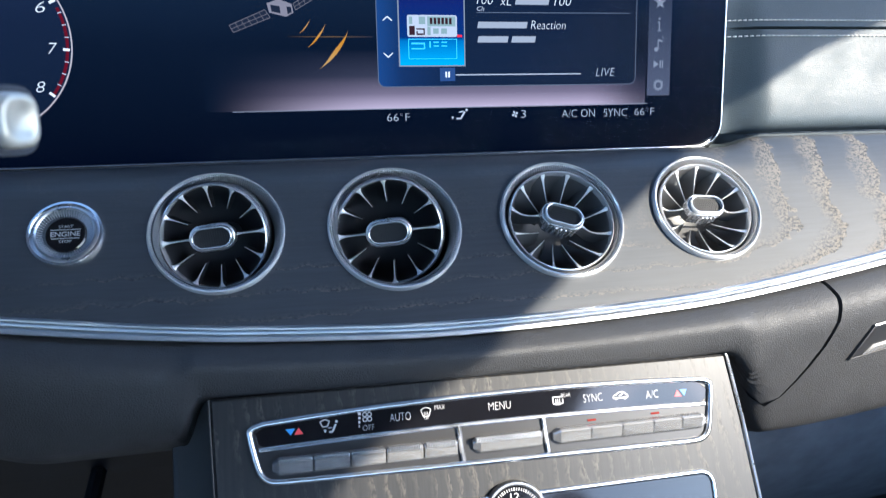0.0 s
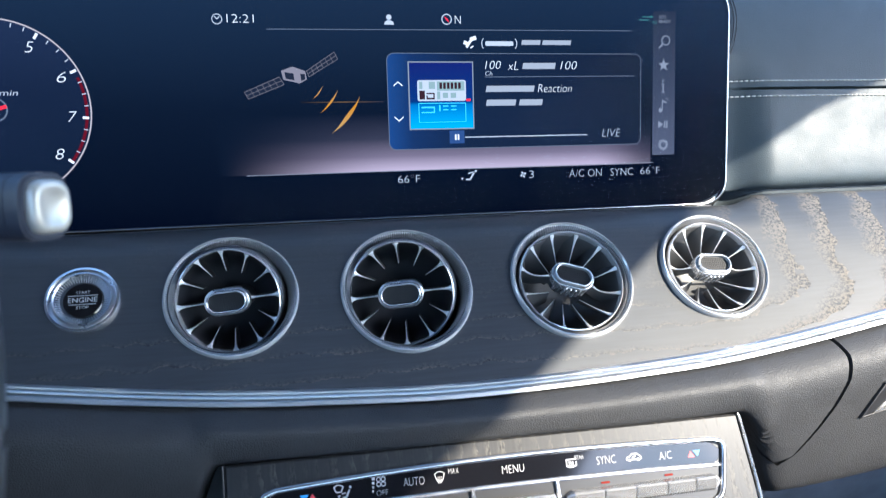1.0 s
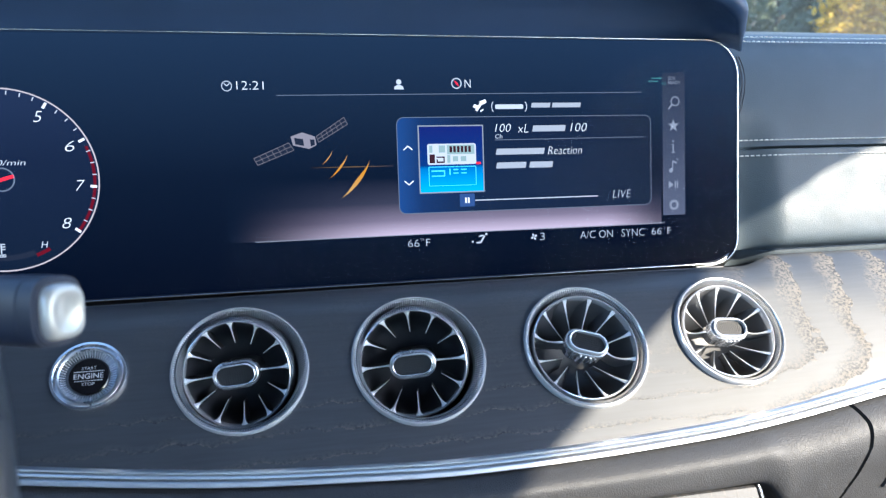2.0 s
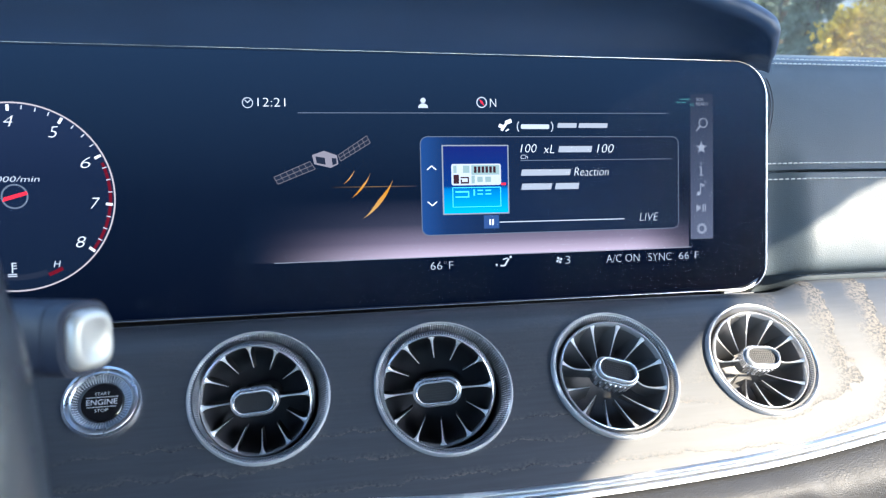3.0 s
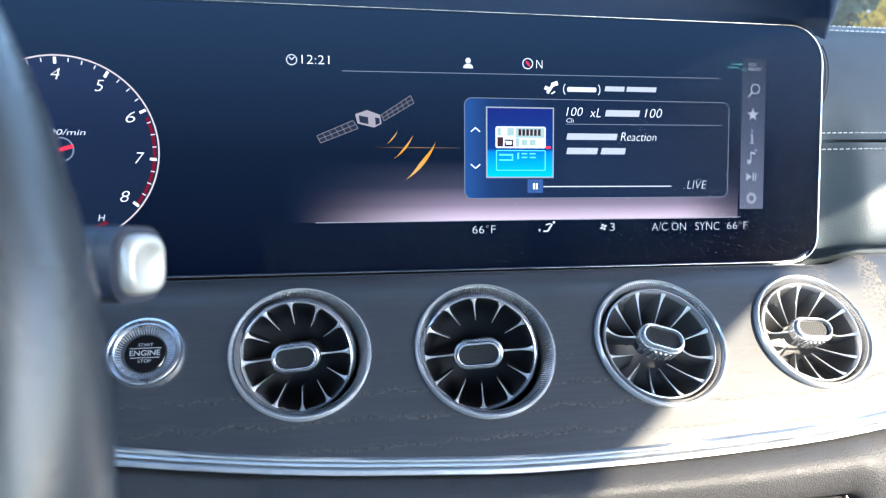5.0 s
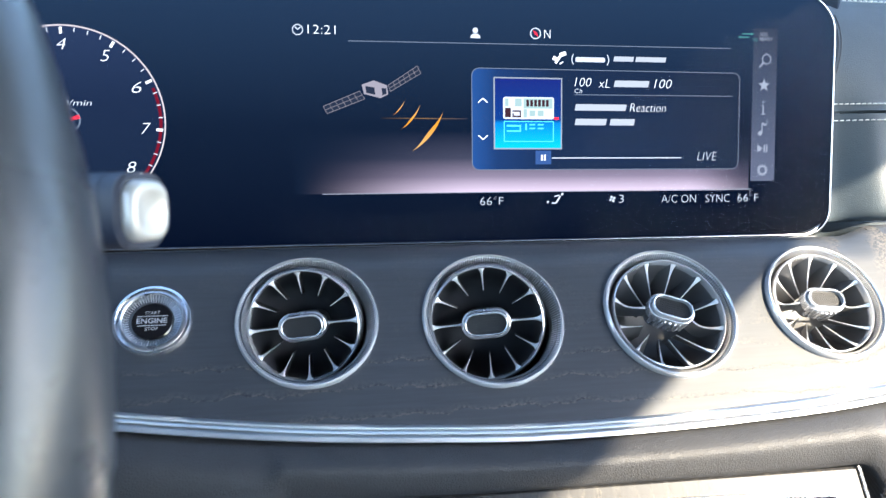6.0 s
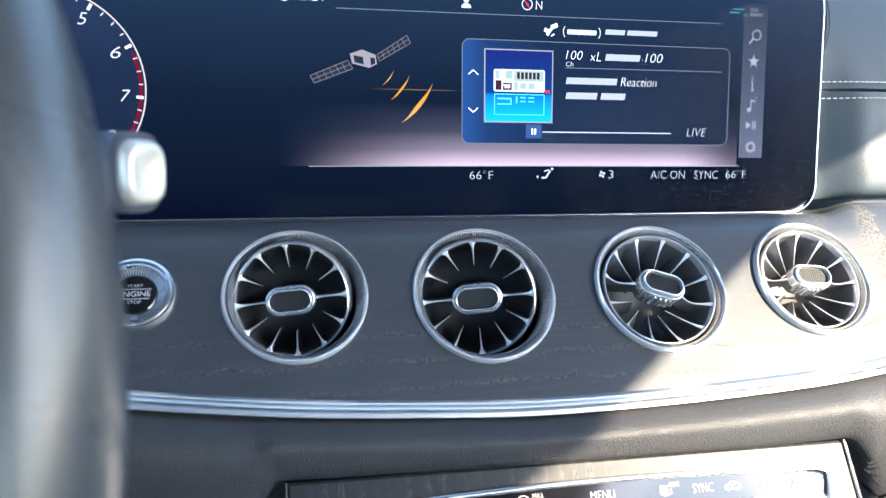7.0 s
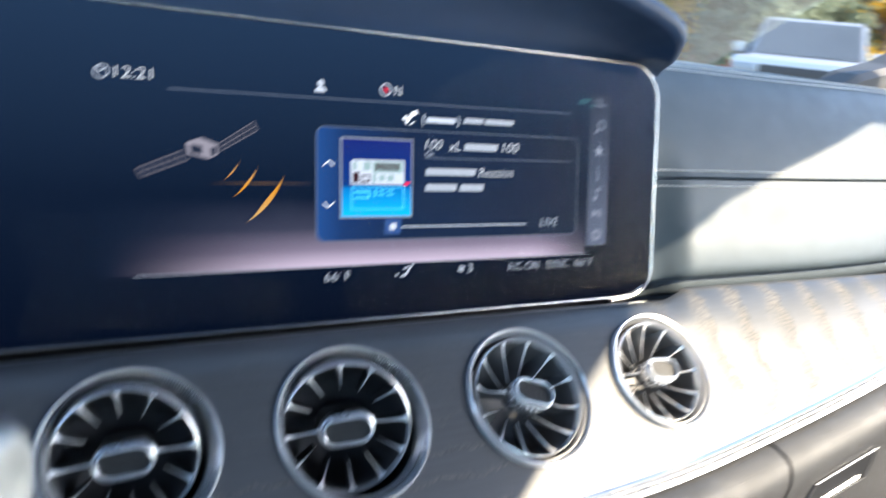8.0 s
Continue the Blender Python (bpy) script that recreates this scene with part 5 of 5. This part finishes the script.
part("hub", moved(lathe([(1e-4, -0.012), (0.045, -0.010), (0.062, 0.004), (0.064, 0.030), (0.030, 0.060)], 48), Matrix()), DARK_PLASTIC, wheel)
for ax, az in ((-0.166, 0.004), (0.166, 0.004), (0.012, -0.166)):
    part("spoke", tube([(ax * 0.28, 0.012, az * 0.28), (ax * 0.65, 0.006, az * 0.65), (ax, 0.002, az)], [0.022, 0.016, 0.011], 12), DARK_SATIN, wheel)
part("column", lathe([(0.040, 0.050), (0.046, 0.10), (0.060, 0.255)], 32), DARK_PLASTIC, wheel)

ARM = plastic("blue_black_plastic", (0.024, 0.031, 0.055), 0.45)
LEVER = DASH @ pose(-0.1512, -0.2195, -0.0288, 0, 0, -34)
lever = thing("selector_lever", LEVER, "dark selector lever with a silver end button", "lever")


def rounded_bar(x0, x1, hy, hz, hy1, hz1, n=24, power=3.2, steps=14, cap=True):
    """A bar along x with a rounded-square section."""
    bm = bmesh.new()
    rows = []
    for i in range(steps + 1):
        s = i / steps
        k = 1.0
        if cap:
            e = 0.16
            k = math.sqrt(max(0.0, 1 - ((e - s) / e) ** 2)) if s < e else (math.sqrt(max(0.0, 1 - ((s - 1 + e) / e) ** 2)) if s > 1 - e else 1.0)
            k = max(0.25, k)
        a, b = (hy + (hy1 - hy) * s) * k, (hz + (hz1 - hz) * s) * k
        row = []
        for j in range(n):
            t = 2 * math.pi * j / n
            c, q = math.cos(t), math.sin(t)
            row.append(bm.verts.new((x0 + (x1 - x0) * s, a * math.copysign(abs(c) ** (2 / power), c), b * math.copysign(abs(q) ** (2 / power), q))))
        rows.append(row)
    for a, b in zip(rows, rows[1:]):
        for j in range(n):
            bm.faces.new((a[j], a[(j + 1) % n], b[(j + 1) % n], b[j]))
    bm.faces.new(rows[0][::-1])
    bm.faces.new(rows[-1])
    return bm


part("arm", rounded_bar(-0.130, -0.0050, 0.0080, 0.0085, 0.0093, 0.0102, cap=False), ARM, lever, "blue-black satin arm")
part("collar", join(rounded_bar(-0.0055, 0.0006, 0.0091, 0.0101, 0.0089, 0.0100, cap=False, steps=4), rounded_bar(0.0004, 0.0012, 0.0086, 0.0097, 0.0080, 0.0092, cap=False, steps=2)), ARM, lever)


def button_cap(hy, hz, x0, x1, n=40, power=3.4):
    """A rounded-square button with a soft edge and a shallow round dish in its face."""
    bm = bmesh.new()
    prof = [(x0, 1.0), (x1 - 0.0028, 1.0), (x1 - 0.0014, 0.97), (x1 - 0.0004, 0.90), (x1, 0.80), (x1 - 0.0001, 0.68), (x1 - 0.0006, 0.55), (x1 - 0.0010, 0.35), (x1 - 0.0011, 0.02)]
    rows = []
    for x, k in prof:
        e = 2 + (power - 2) * smoothstep(0.5, 0.9, k)
        row = []
        for j in range(n):
            t = 2 * math.pi * j / n
            c, q = math.cos(t), math.sin(t)
            row.append(bm.verts.new((x, hy * k * math.copysign(abs(c) ** (2 / e), c), hz * k * math.copysign(abs(q) ** (2 / e), q))))
        rows.append(row)
    for a, b in zip(rows, rows[1:]):
        for j in range(n):
            bm.faces.new((a[j], a[(j + 1) % n], b[(j + 1) % n], b[j]))
    bm.faces.new(rows[-1])
    return bm


part("end_button", button_cap(0.0068, 0.0080, -0.0040, 0.0046), PEARL, lever, "satin silver end button with a shallow dish", sharp=60)

# foot pedals far down on the driver's side
pedal = thing("brake_pedal", DASH @ pose(-0.245, 0.02, -0.385, 20, 0, 0), "steel brake pedal with dark rubber studs", "pedal")
part("pad", box(-0.035, 0.035, 0.0, 0.008, -0.03, 0.03, 0.003), SATIN, pedal, "ribbed steel pad")
part("stem", tube([(0.0, 0.006, 0.0), (0.0, 0.05, -0.01), (0.0, 0.12, -0.015), (0.0, 0.30, -0.02)], 0.007, 8), CAVITY, pedal)

# ---------------------------------------------------------------- cabin shell
CABIN_GREY = plastic("grey_headliner", (0.24, 0.26, 0.29), 0.9, 0.4)
TINTED = pane("privacy_glass", (0.90, 0.95, 0.98))
CABIN_DARK = plastic("dark_door_trim", (0.045, 0.048, 0.054), 0.6, 0.3)
CARPET = plastic("grey_carpet", (0.05, 0.054, 0.062), 0.95, 0.8)
RAIL_Z = 1.355
WALL = 0.72


def shell(name, bm, mat, label):
    return tagged(part(name, bm, mat, None, smooth=False), label, "car interior", kind="structure")


shell("floor", box(-WALL, WALL + 0.1, -2.3, 1.0, 0.18, 0.22), CARPET, "grey carpeted cabin floor")


def roof_edge(y):
    """How far the unseen roof reaches out over the passenger window, bent so that its shadow falls along the
    dashboard's shade line.
    """
    return polyline([(-2.3, 0.53), (-0.75, 0.553), (-0.695, 0.578), (-0.663, 0.594), (-0.640, 0.605), (-0.572, 0.6275), (-0.557, 0.634), (-0.454, 0.682), (-0.43, 0.696), (-0.411, 0.709), (-0.354, 0.800), (-0.22, 0.98)], y)


# out of view; outline and front end set by where the sun must stop
shell("ceiling", slab(lambda u, v: Vector((-0.60 + (roof_edge(-2.0 + 1.78 * v) + 0.60) * u, -2.0 + 1.78 * v, RAIL_Z)), 8, 80, (0, 0, 0.05)), CABIN_GREY, "grey cloth headliner of the unseen roof, its edge cut to shape the shade")
# unseen block added to keep sky light off the wood's upper band
shell("windscreen_header_shade", box(-0.60, 0.50, -0.2205, -0.115, RAIL_Z, RAIL_Z + 0.05, 0.01), CABIN_GREY, "unseen grey header added over the windscreen to darken the wood below")
shell("wall_east", box(WALL, WALL + 0.08, -2.3, 1.0, 0.2, 0.94, 0.01), CABIN_DARK, "dark door trim below the passenger window")
shell("wall_west", box(-WALL - 0.08, -WALL, -2.3, 1.0, 0.2, 0.94, 0.01), CABIN_DARK, "dark door trim below the driver's window")
shell("wall_south", box(-WALL, WALL, -2.32, -2.24, 0.2, 1.00, 0.01), CABIN_DARK, "dark rear shelf and bulkhead behind the seats")
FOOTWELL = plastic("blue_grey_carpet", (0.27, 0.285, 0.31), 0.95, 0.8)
shell("footwell", slab(lambda u, v: Vector((0.185 + 0.53 * u, 0.06 + 0.22 * v * v, 0.66 - 0.44 * v)), 6, 12, (0, 0.02, 0)), FOOTWELL, "blue-grey carpeted passenger footwell")
# black instead of carpet colour, for the shade on the driver's side
shell("footwell_driver", slab(lambda u, v: Vector((-0.70 + 0.575 * u, 0.10 + 0.20 * v * v, 0.745 - 0.52 * v)), 6, 12, (0, 0.02, 0)), BLACK, "driver footwell with its shade put into a black surface")
shell("wall_north", box(-WALL, WALL, 0.62, 0.66, 0.2, 0.94, 0.005), CARPET, "dark firewall under the dashboard")
for side, name in ((1, "pillar_east"), (-1, "pillar_west")):
    x = side * 0.72
    shell(name, tube([(x * 1.20, 0.14, 0.94), (x * 1.10, -0.06, 1.16), (x * 0.95, -0.30, RAIL_Z + 0.03)], [0.045, 0.038, 0.034], 12), CABIN_DARK, "dark windscreen pillar")
    shell(name.replace("pillar", "quarter"), tube([(x * 1.07, -2.25, 0.96), (x * 1.0, -1.95, 1.2), (x * 0.92, -1.7, RAIL_Z + 0.02)], [0.10, 0.09, 0.06], 12), CABIN_DARK, "dark rear roof pillar")
shell("trim", plate([(0.550, 1.022), (0.602, 1.053), (0.660, 1.067), (0.800, 1.130), (0.800, 0.960), (0.560, 0.960)], 0.125, 0.160, 0.006), CABIN_DARK, "dark corner trim where dashboard and door meet")
wind = shell("window_1", slab(lambda u, v: Vector((-0.84 + 1.68 * u, 0.60 - 0.72 * v, 0.985 + 0.39 * v + 0.03 * math.sin(math.pi * v))), 12, 12, (0, 0.003, 0.004)), CLEAR_GLASS, "clear sloping windscreen")
wind.visible_shadow = False

for side, name in ((1, "window_2"), (-1, "window_3")):
    shell(name, slab(lambda u, v, s=side: Vector((s * (0.72 - 0.06 * v), -2.2 + 1.25 * u, 0.93 + 0.42 * v)), 6, 4, (0.004 * side, 0, 0)), TINTED, "lightly tinted rear side window")
shell("window_4", slab(lambda u, v: Vector((-0.66 + 1.32 * u, -2.28 + 0.28 * v, 0.99 + 0.37 * v)), 8, 6, (0, -0.004, 0.003)), TINTED, "lightly tinted sloping rear window")

# ---------------------------------------------------------------- outside
ASPHALT = plastic("pale_asphalt", (0.16, 0.155, 0.15), 0.9, 0.4)
tagged(part("ground", slab(lambda u, v: Vector((-2000 + 4000 * u, -2000 + 4000 * v, 0.0)), 8, 8, (0, 0, -0.3)), ASPHALT, None, smooth=False), "pale grey asphalt car park reaching the horizon", "ground", kind="structure")


def leafy(name, base, spread):
    m = material(name, base, 0.75, 0.0, 0.12)
    info = node(m, "ShaderNodeNewGeometry")
    hue = ramp(m, info.outputs["Random Per Island"], [(0.0, tuple(c * (1 - spread) for c in base)), (0.55, base), (1.0, tuple(min(1.0, c * (1 + spread)) for c in base))])
    link(m, hue, bsdf(m).inputs["Base Color"])
    through_ = m.node_tree.nodes.new("ShaderNodeBsdfTranslucent")
    link(m, hue, through_.inputs[0])
    both = m.node_tree.nodes.new("ShaderNodeMixShader")
    both.inputs[0].default_value = 0.42
    link(m, bsdf(m).outputs[0], both.inputs[1])
    link(m, through_.outputs[0], both.inputs[2])
    link(m, both.outputs[0], m.node_tree.nodes["Material Output"].inputs[0])
    return m


NEEDLES = leafy("conifer_needles", (0.22, 0.26, 0.19), 0.22)
YELLOW = leafy("yellow_leaves", (0.68, 0.46, 0.07), 0.40)
GREEN = leafy("green_leaves", (0.13, 0.16, 0.05), 0.5)
BARK = plastic("bark", (0.09, 0.07, 0.055), 0.9, 0.6)


def leaves(places, size, rng):
    """Small folded leaf clumps at the given places."""
    verts, faces = [], []
    for p in places:
        a, b = Vector((rng.gauss(0, 1), rng.gauss(0, 1), rng.gauss(0, 0.7))).normalized(), Vector((rng.gauss(0, 1), rng.gauss(0, 1), rng.gauss(0, 1))).normalized()
        b = (b - a * a.dot(b)).normalized()
        s = size * rng.uniform(0.6, 1.4)
        n = a.cross(b) * s * 0.25
        k = len(verts)
        verts += [p - a * s, p + b * s * 0.5 + n, p + a * s, p - b * s * 0.5 + n]
        faces += [(k, k + 1, k + 2), (k, k + 2, k + 3)]
    me = bpy.data.meshes.new("crown")
    me.from_pydata([tuple(v) for v in verts], [], faces)
    return me


def crown(me, mat, parent, label):
    me.materials.append(mat)
    ob = new("crown", me)
    ob.parent = parent
    return tagged(ob, label)


def conifer(x, y, h, w, seed):
    rng = random.Random(seed)
    t = thing("conifer_tree", pose(x, y, 0), "dark green conifer with layered drooping boughs", "tree", "trees beyond the car park")
    part("trunk", tube([(0, 0, 0), (0.05, 0, h * 0.5), (0, 0, h)], [0.16, 0.10, 0.02], 8), BARK, t)
    places = []
    for tier in range(int(h * 3.2)):
        z = 0.5 + (h - 0.6) * tier / (h * 3.2)
        r = w * (1 - z / h) ** 0.8 * rng.uniform(0.75, 1.15)
        for k in range(12):
            a = rng.uniform(0, 2 * math.pi)
            for j in range(26):
                q = r * (0.25 + 0.75 * rng.random() ** 0.6)
                places.append(Vector((q * math.cos(a) + rng.gauss(0, 0.10), q * math.sin(a) + rng.gauss(0, 0.10), z - 0.28 * q + rng.gauss(0, 0.07))))
    crown(leaves(places, 0.11, rng), NEEDLES, t, "dense dark green needle boughs")
    return t


def broadleaf(x, y, h, w, seed, mat, label):
    rng = random.Random(seed)
    t = thing("broadleaf_tree", pose(x, y, 0), label, "tree", "trees beyond the car park")
    limbs = [tube([(0, 0, 0), (0.06, 0.03, h * 0.22), (0, 0.05, h * 0.45), (0.05, 0, h * 0.85)], [0.17, 0.13, 0.09, 0.02], 8)]
    clumps = []
    for k in range(26):
        a, e = rng.uniform(0, 2 * math.pi), rng.uniform(0.18, 1.0)
        r = w * (0.35 + 0.65 * math.sin(math.pi * min(1, e + 0.05))) * rng.uniform(0.45, 1.0)
        c = Vector((r * math.cos(a), r * math.sin(a), h * e))
        clumps.append((c, w * rng.uniform(0.22, 0.42)))
        limbs.append(tube([(0.02, 0.03, h * (0.15 + 0.5 * e * 0.8)), tuple(c * 0.6 + Vector((0, 0, h * 0.12))), tuple(c)], [0.05, 0.03, 0.012], 5))
    part("trunk", join(*limbs), BARK, t, "slender trunk and limbs")
    places = [c + Vector((rng.gauss(0, s), rng.gauss(0, s), rng.gauss(0, s * 0.8))) * 0.6 for c, s in clumps for _ in range(230)]
    crown(leaves(places, 0.085, rng), mat, t, "loose crown of small leaves")
    return t


def spot(azimuth, distance):
    """A place in the plan: degrees right of straight ahead and metres from the driver's seat."""
    return -0.12 + distance * math.sin(radians(azimuth)), -0.35 + distance * math.cos(radians(azimuth))


for az, d, h, w, seed in ((33.0, 27, 9, 2.6, 8), (36.8, 25, 9, 1.6, 1), (38.7, 23, 8, 0.8, 2), (30.0, 27, 9, 1.8, 3), (48.9, 20, 6.5, 1.0, 4), (50.7, 19, 7.0, 1.2, 5), (52.6, 21, 7.5, 1.4, 6), (54.8, 23, 8, 1.6, 7), (57.0, 26, 9, 2.0, 15), (61.0, 27, 9, 2.4, 14)):
    conifer(*spot(az, d), h, w, seed)
for az, d, h, w, seed, mat, label in ((44.0, 22, 5.2, 1.1, 9, YELLOW, "autumn tree with bright yellow leaves"), (46.3, 21, 4.6, 0.8, 10, YELLOW, "autumn tree with bright yellow leaves"), (41.9, 19, 1.45, 0.80, 17, YELLOW, "low autumn tree with bright yellow leaves"), (45.4, 28, 6.0, 1.3, 11, GREEN, "tree with thinning olive green leaves"),
                                      (58.8, 24, 5.5, 1.3, 12, YELLOW, "autumn tree with bright yellow leaves"), (47.4, 30, 6.5, 2.0, 13, GREEN, "tree with thinning olive green leaves"), (55.6, 30, 7.5, 2.0, 16, YELLOW, "autumn tree with bright yellow leaves")):
    broadleaf(*spot(az, d), h, w, seed, mat, label)

# a pale house behind the trees
SIDING = plastic("cream_siding", (0.70, 0.66, 0.60), 0.7, 0.3)
ROOFING = plastic("brown_shingles", (0.10, 0.08, 0.07), 0.9, 0.6)
hx, hy = spot(46.5, 46)
house = thing("house", pose(hx, hy, 0, 0, 0, -46.5), "cream-sided house with a brown roof behind the trees", "house")
part("wall", box(-6, 6, -4, 4, 0, 5.2, 0.02), SIDING, house)
bm = bmesh.new()
rv = [bm.verts.new(p) for p in ((-6.5, -4.5, 5.1), (6.5, -4.5, 5.1), (6.5, 4.5, 5.1), (-6.5, 4.5, 5.1), (-6.5, 0, 7.8), (6.5, 0, 7.8))]
for f in ((0, 1, 5, 4), (2, 3, 4, 5), (0, 4, 3), (1, 2, 5), (0, 3, 2, 1)):
    bm.faces.new([rv[i] for i in f])
part("roof", bm, ROOFING, house, smooth=False)
for x in (-3.6, -0.6, 2.8):
    w = part("window", box(x - 0.6, x + 0.6, -4.06, -3.98, 2.9, 4.3, 0.01), PIANO, house, "dark window pane", smooth=False)
    part("frame", band(rect(x - 0.72, x + 0.72, 2.78, 4.42), 0.12, -4.10, -3.98), PRINT, w, smooth=False)

# parked pickup facing the car
BODY = material("silver_blue_paint", (0.36, 0.38, 0.41), 0.32, 0.3, 0.5, 0.5)
TYRE = plastic("tyre_rubber", (0.02, 0.02, 0.02), 0.85, 0.4)
tx, ty = spot(54.4, 13.4)
truck = thing("parked_pickup", pose(tx, ty, -0.03, 0, -2.5, -57), "silver-blue pickup parked facing the car", "vehicle")


def truck_body():
    """Side profile swept across, narrower towards the roof."""
    hoodl = box(-0.95, 0.95, -0.95, 0.55, 0.55, 1.10, 0.09, 3)
    cab = box(-0.93, 0.93, 0.45, 4.2, 0.55, 1.14, 0.08, 3)
    return join(hoodl, cab)


part("body", truck_body(), BODY, truck, "silver-blue painted body")
bm = bmesh.new()
cabv = []
for y, z, wx in ((0.50, 1.12, 0.90), (1.15, 1.76, 0.78), (2.5, 1.78, 0.78), (2.8, 1.12, 0.90)):
    cabv.append([bm.verts.new((-wx, y, z)), bm.verts.new((wx, y, z))])
for a, b in zip(cabv, cabv[1:]):
    bm.faces.new((a[0], a[1], b[1], b[0]))
bm.faces.new([r[0] for r in cabv])
bm.faces.new([r[1] for r in cabv][::-1])
bm.faces.new((cabv[0][0], cabv[-1][0], cabv[-1][1], cabv[0][1]))
bmesh.ops.bevel(bm, geom=bm.edges[:], offset=0.04, segments=2, affect="EDGES")
part("cab", bm, BODY, truck)
# base raised to blue-grey in place of sky mirrored in the glass
TRUCK_GLASS = material("truck_glass_sky_tone", (0.17, 0.20, 0.23), 0.08, 0.0, 0.6)
bm = bmesh.new()
q = [bm.verts.new(p) for p in ((-0.84, 0.515, 1.16), (0.84, 0.515, 1.16), (0.73, 1.09, 1.72), (-0.73, 1.09, 1.72))]
bm.faces.new(q)
bmesh.ops.solidify(bm, geom=bm.faces[:], thickness=0.03)
part("windscreen", bm, TRUCK_GLASS, truck, "windscreen with the mirrored sky put into its grey base", smooth=False)
part("grille", box(-0.55, 0.55, -0.985, -0.93, 0.72, 0.98, 0.02), BLACK, truck)
part("bumper", box(-0.96, 0.96, -1.08, -0.90, 0.42, 0.62, 0.04), SATIN, truck)
for s in (-1, 1):
    part("headlight", box(s * 0.76 - 0.17, s * 0.76 + 0.17, -0.98, -0.90, 0.80, 0.98, 0.03), TRUCK_GLASS, truck)
    mirror = part("door_mirror", box(s * 1.08 - 0.11, s * 1.08 + 0.11, 0.72, 0.84, 1.13, 1.31, 0.03), BODY, truck)
    part("mirror_arm", box(min(s * 0.84, s * 1.0), max(s * 0.84, s * 1.0), 0.76, 0.80, 1.15, 1.19), BLACK, mirror, smooth=False)
    for y in (0.1, 3.4):
        tyre = part("tyre", moved(lathe([(0.22, -0.12), (0.36, -0.12), (0.385, -0.09), (0.385, 0.09), (0.36, 0.12), (0.22, 0.12)], 32, 0, True), pose(s * 0.86, y, 0.385, 0, 0, 90)), TYRE, truck)
        part("rim", moved(lathe([(0.225, -0.05), (0.05, -0.09), (1e-3, -0.09)], 24), pose(s * 0.92, y, 0.385, 0, 0, 90 * s)), SATIN, tyre)
RED_PAINT = material("red_paint", (0.45, 0.02, 0.03), 0.3, 0.1, 0.5, 1.0)
cx_, cy_ = spot(50.0, 20.5)
red_car = thing("parked_car", pose(cx_, cy_, 0, 0, 0, -50.8 + 20), "small red car parked farther off", "vehicle")
part("body", box(-0.85, 0.85, -2.0, 2.0, 0.35, 0.95, 0.14, 3), RED_PAINT, red_car)
part("cabin", box(-0.70, 0.70, -0.9, 1.3, 0.90, 1.38, 0.16, 3), TRUCK_GLASS, red_car)
for s in (-1, 1):
    for y in (-1.25, 1.25):
        part("tyre", moved(lathe([(0.18, -0.10), (0.31, -0.10), (0.32, 0.0), (0.31, 0.10), (0.18, 0.10)], 24, 0, True), pose(s * 0.78, y, 0.32, 0, 0, 90)), TYRE, red_car)
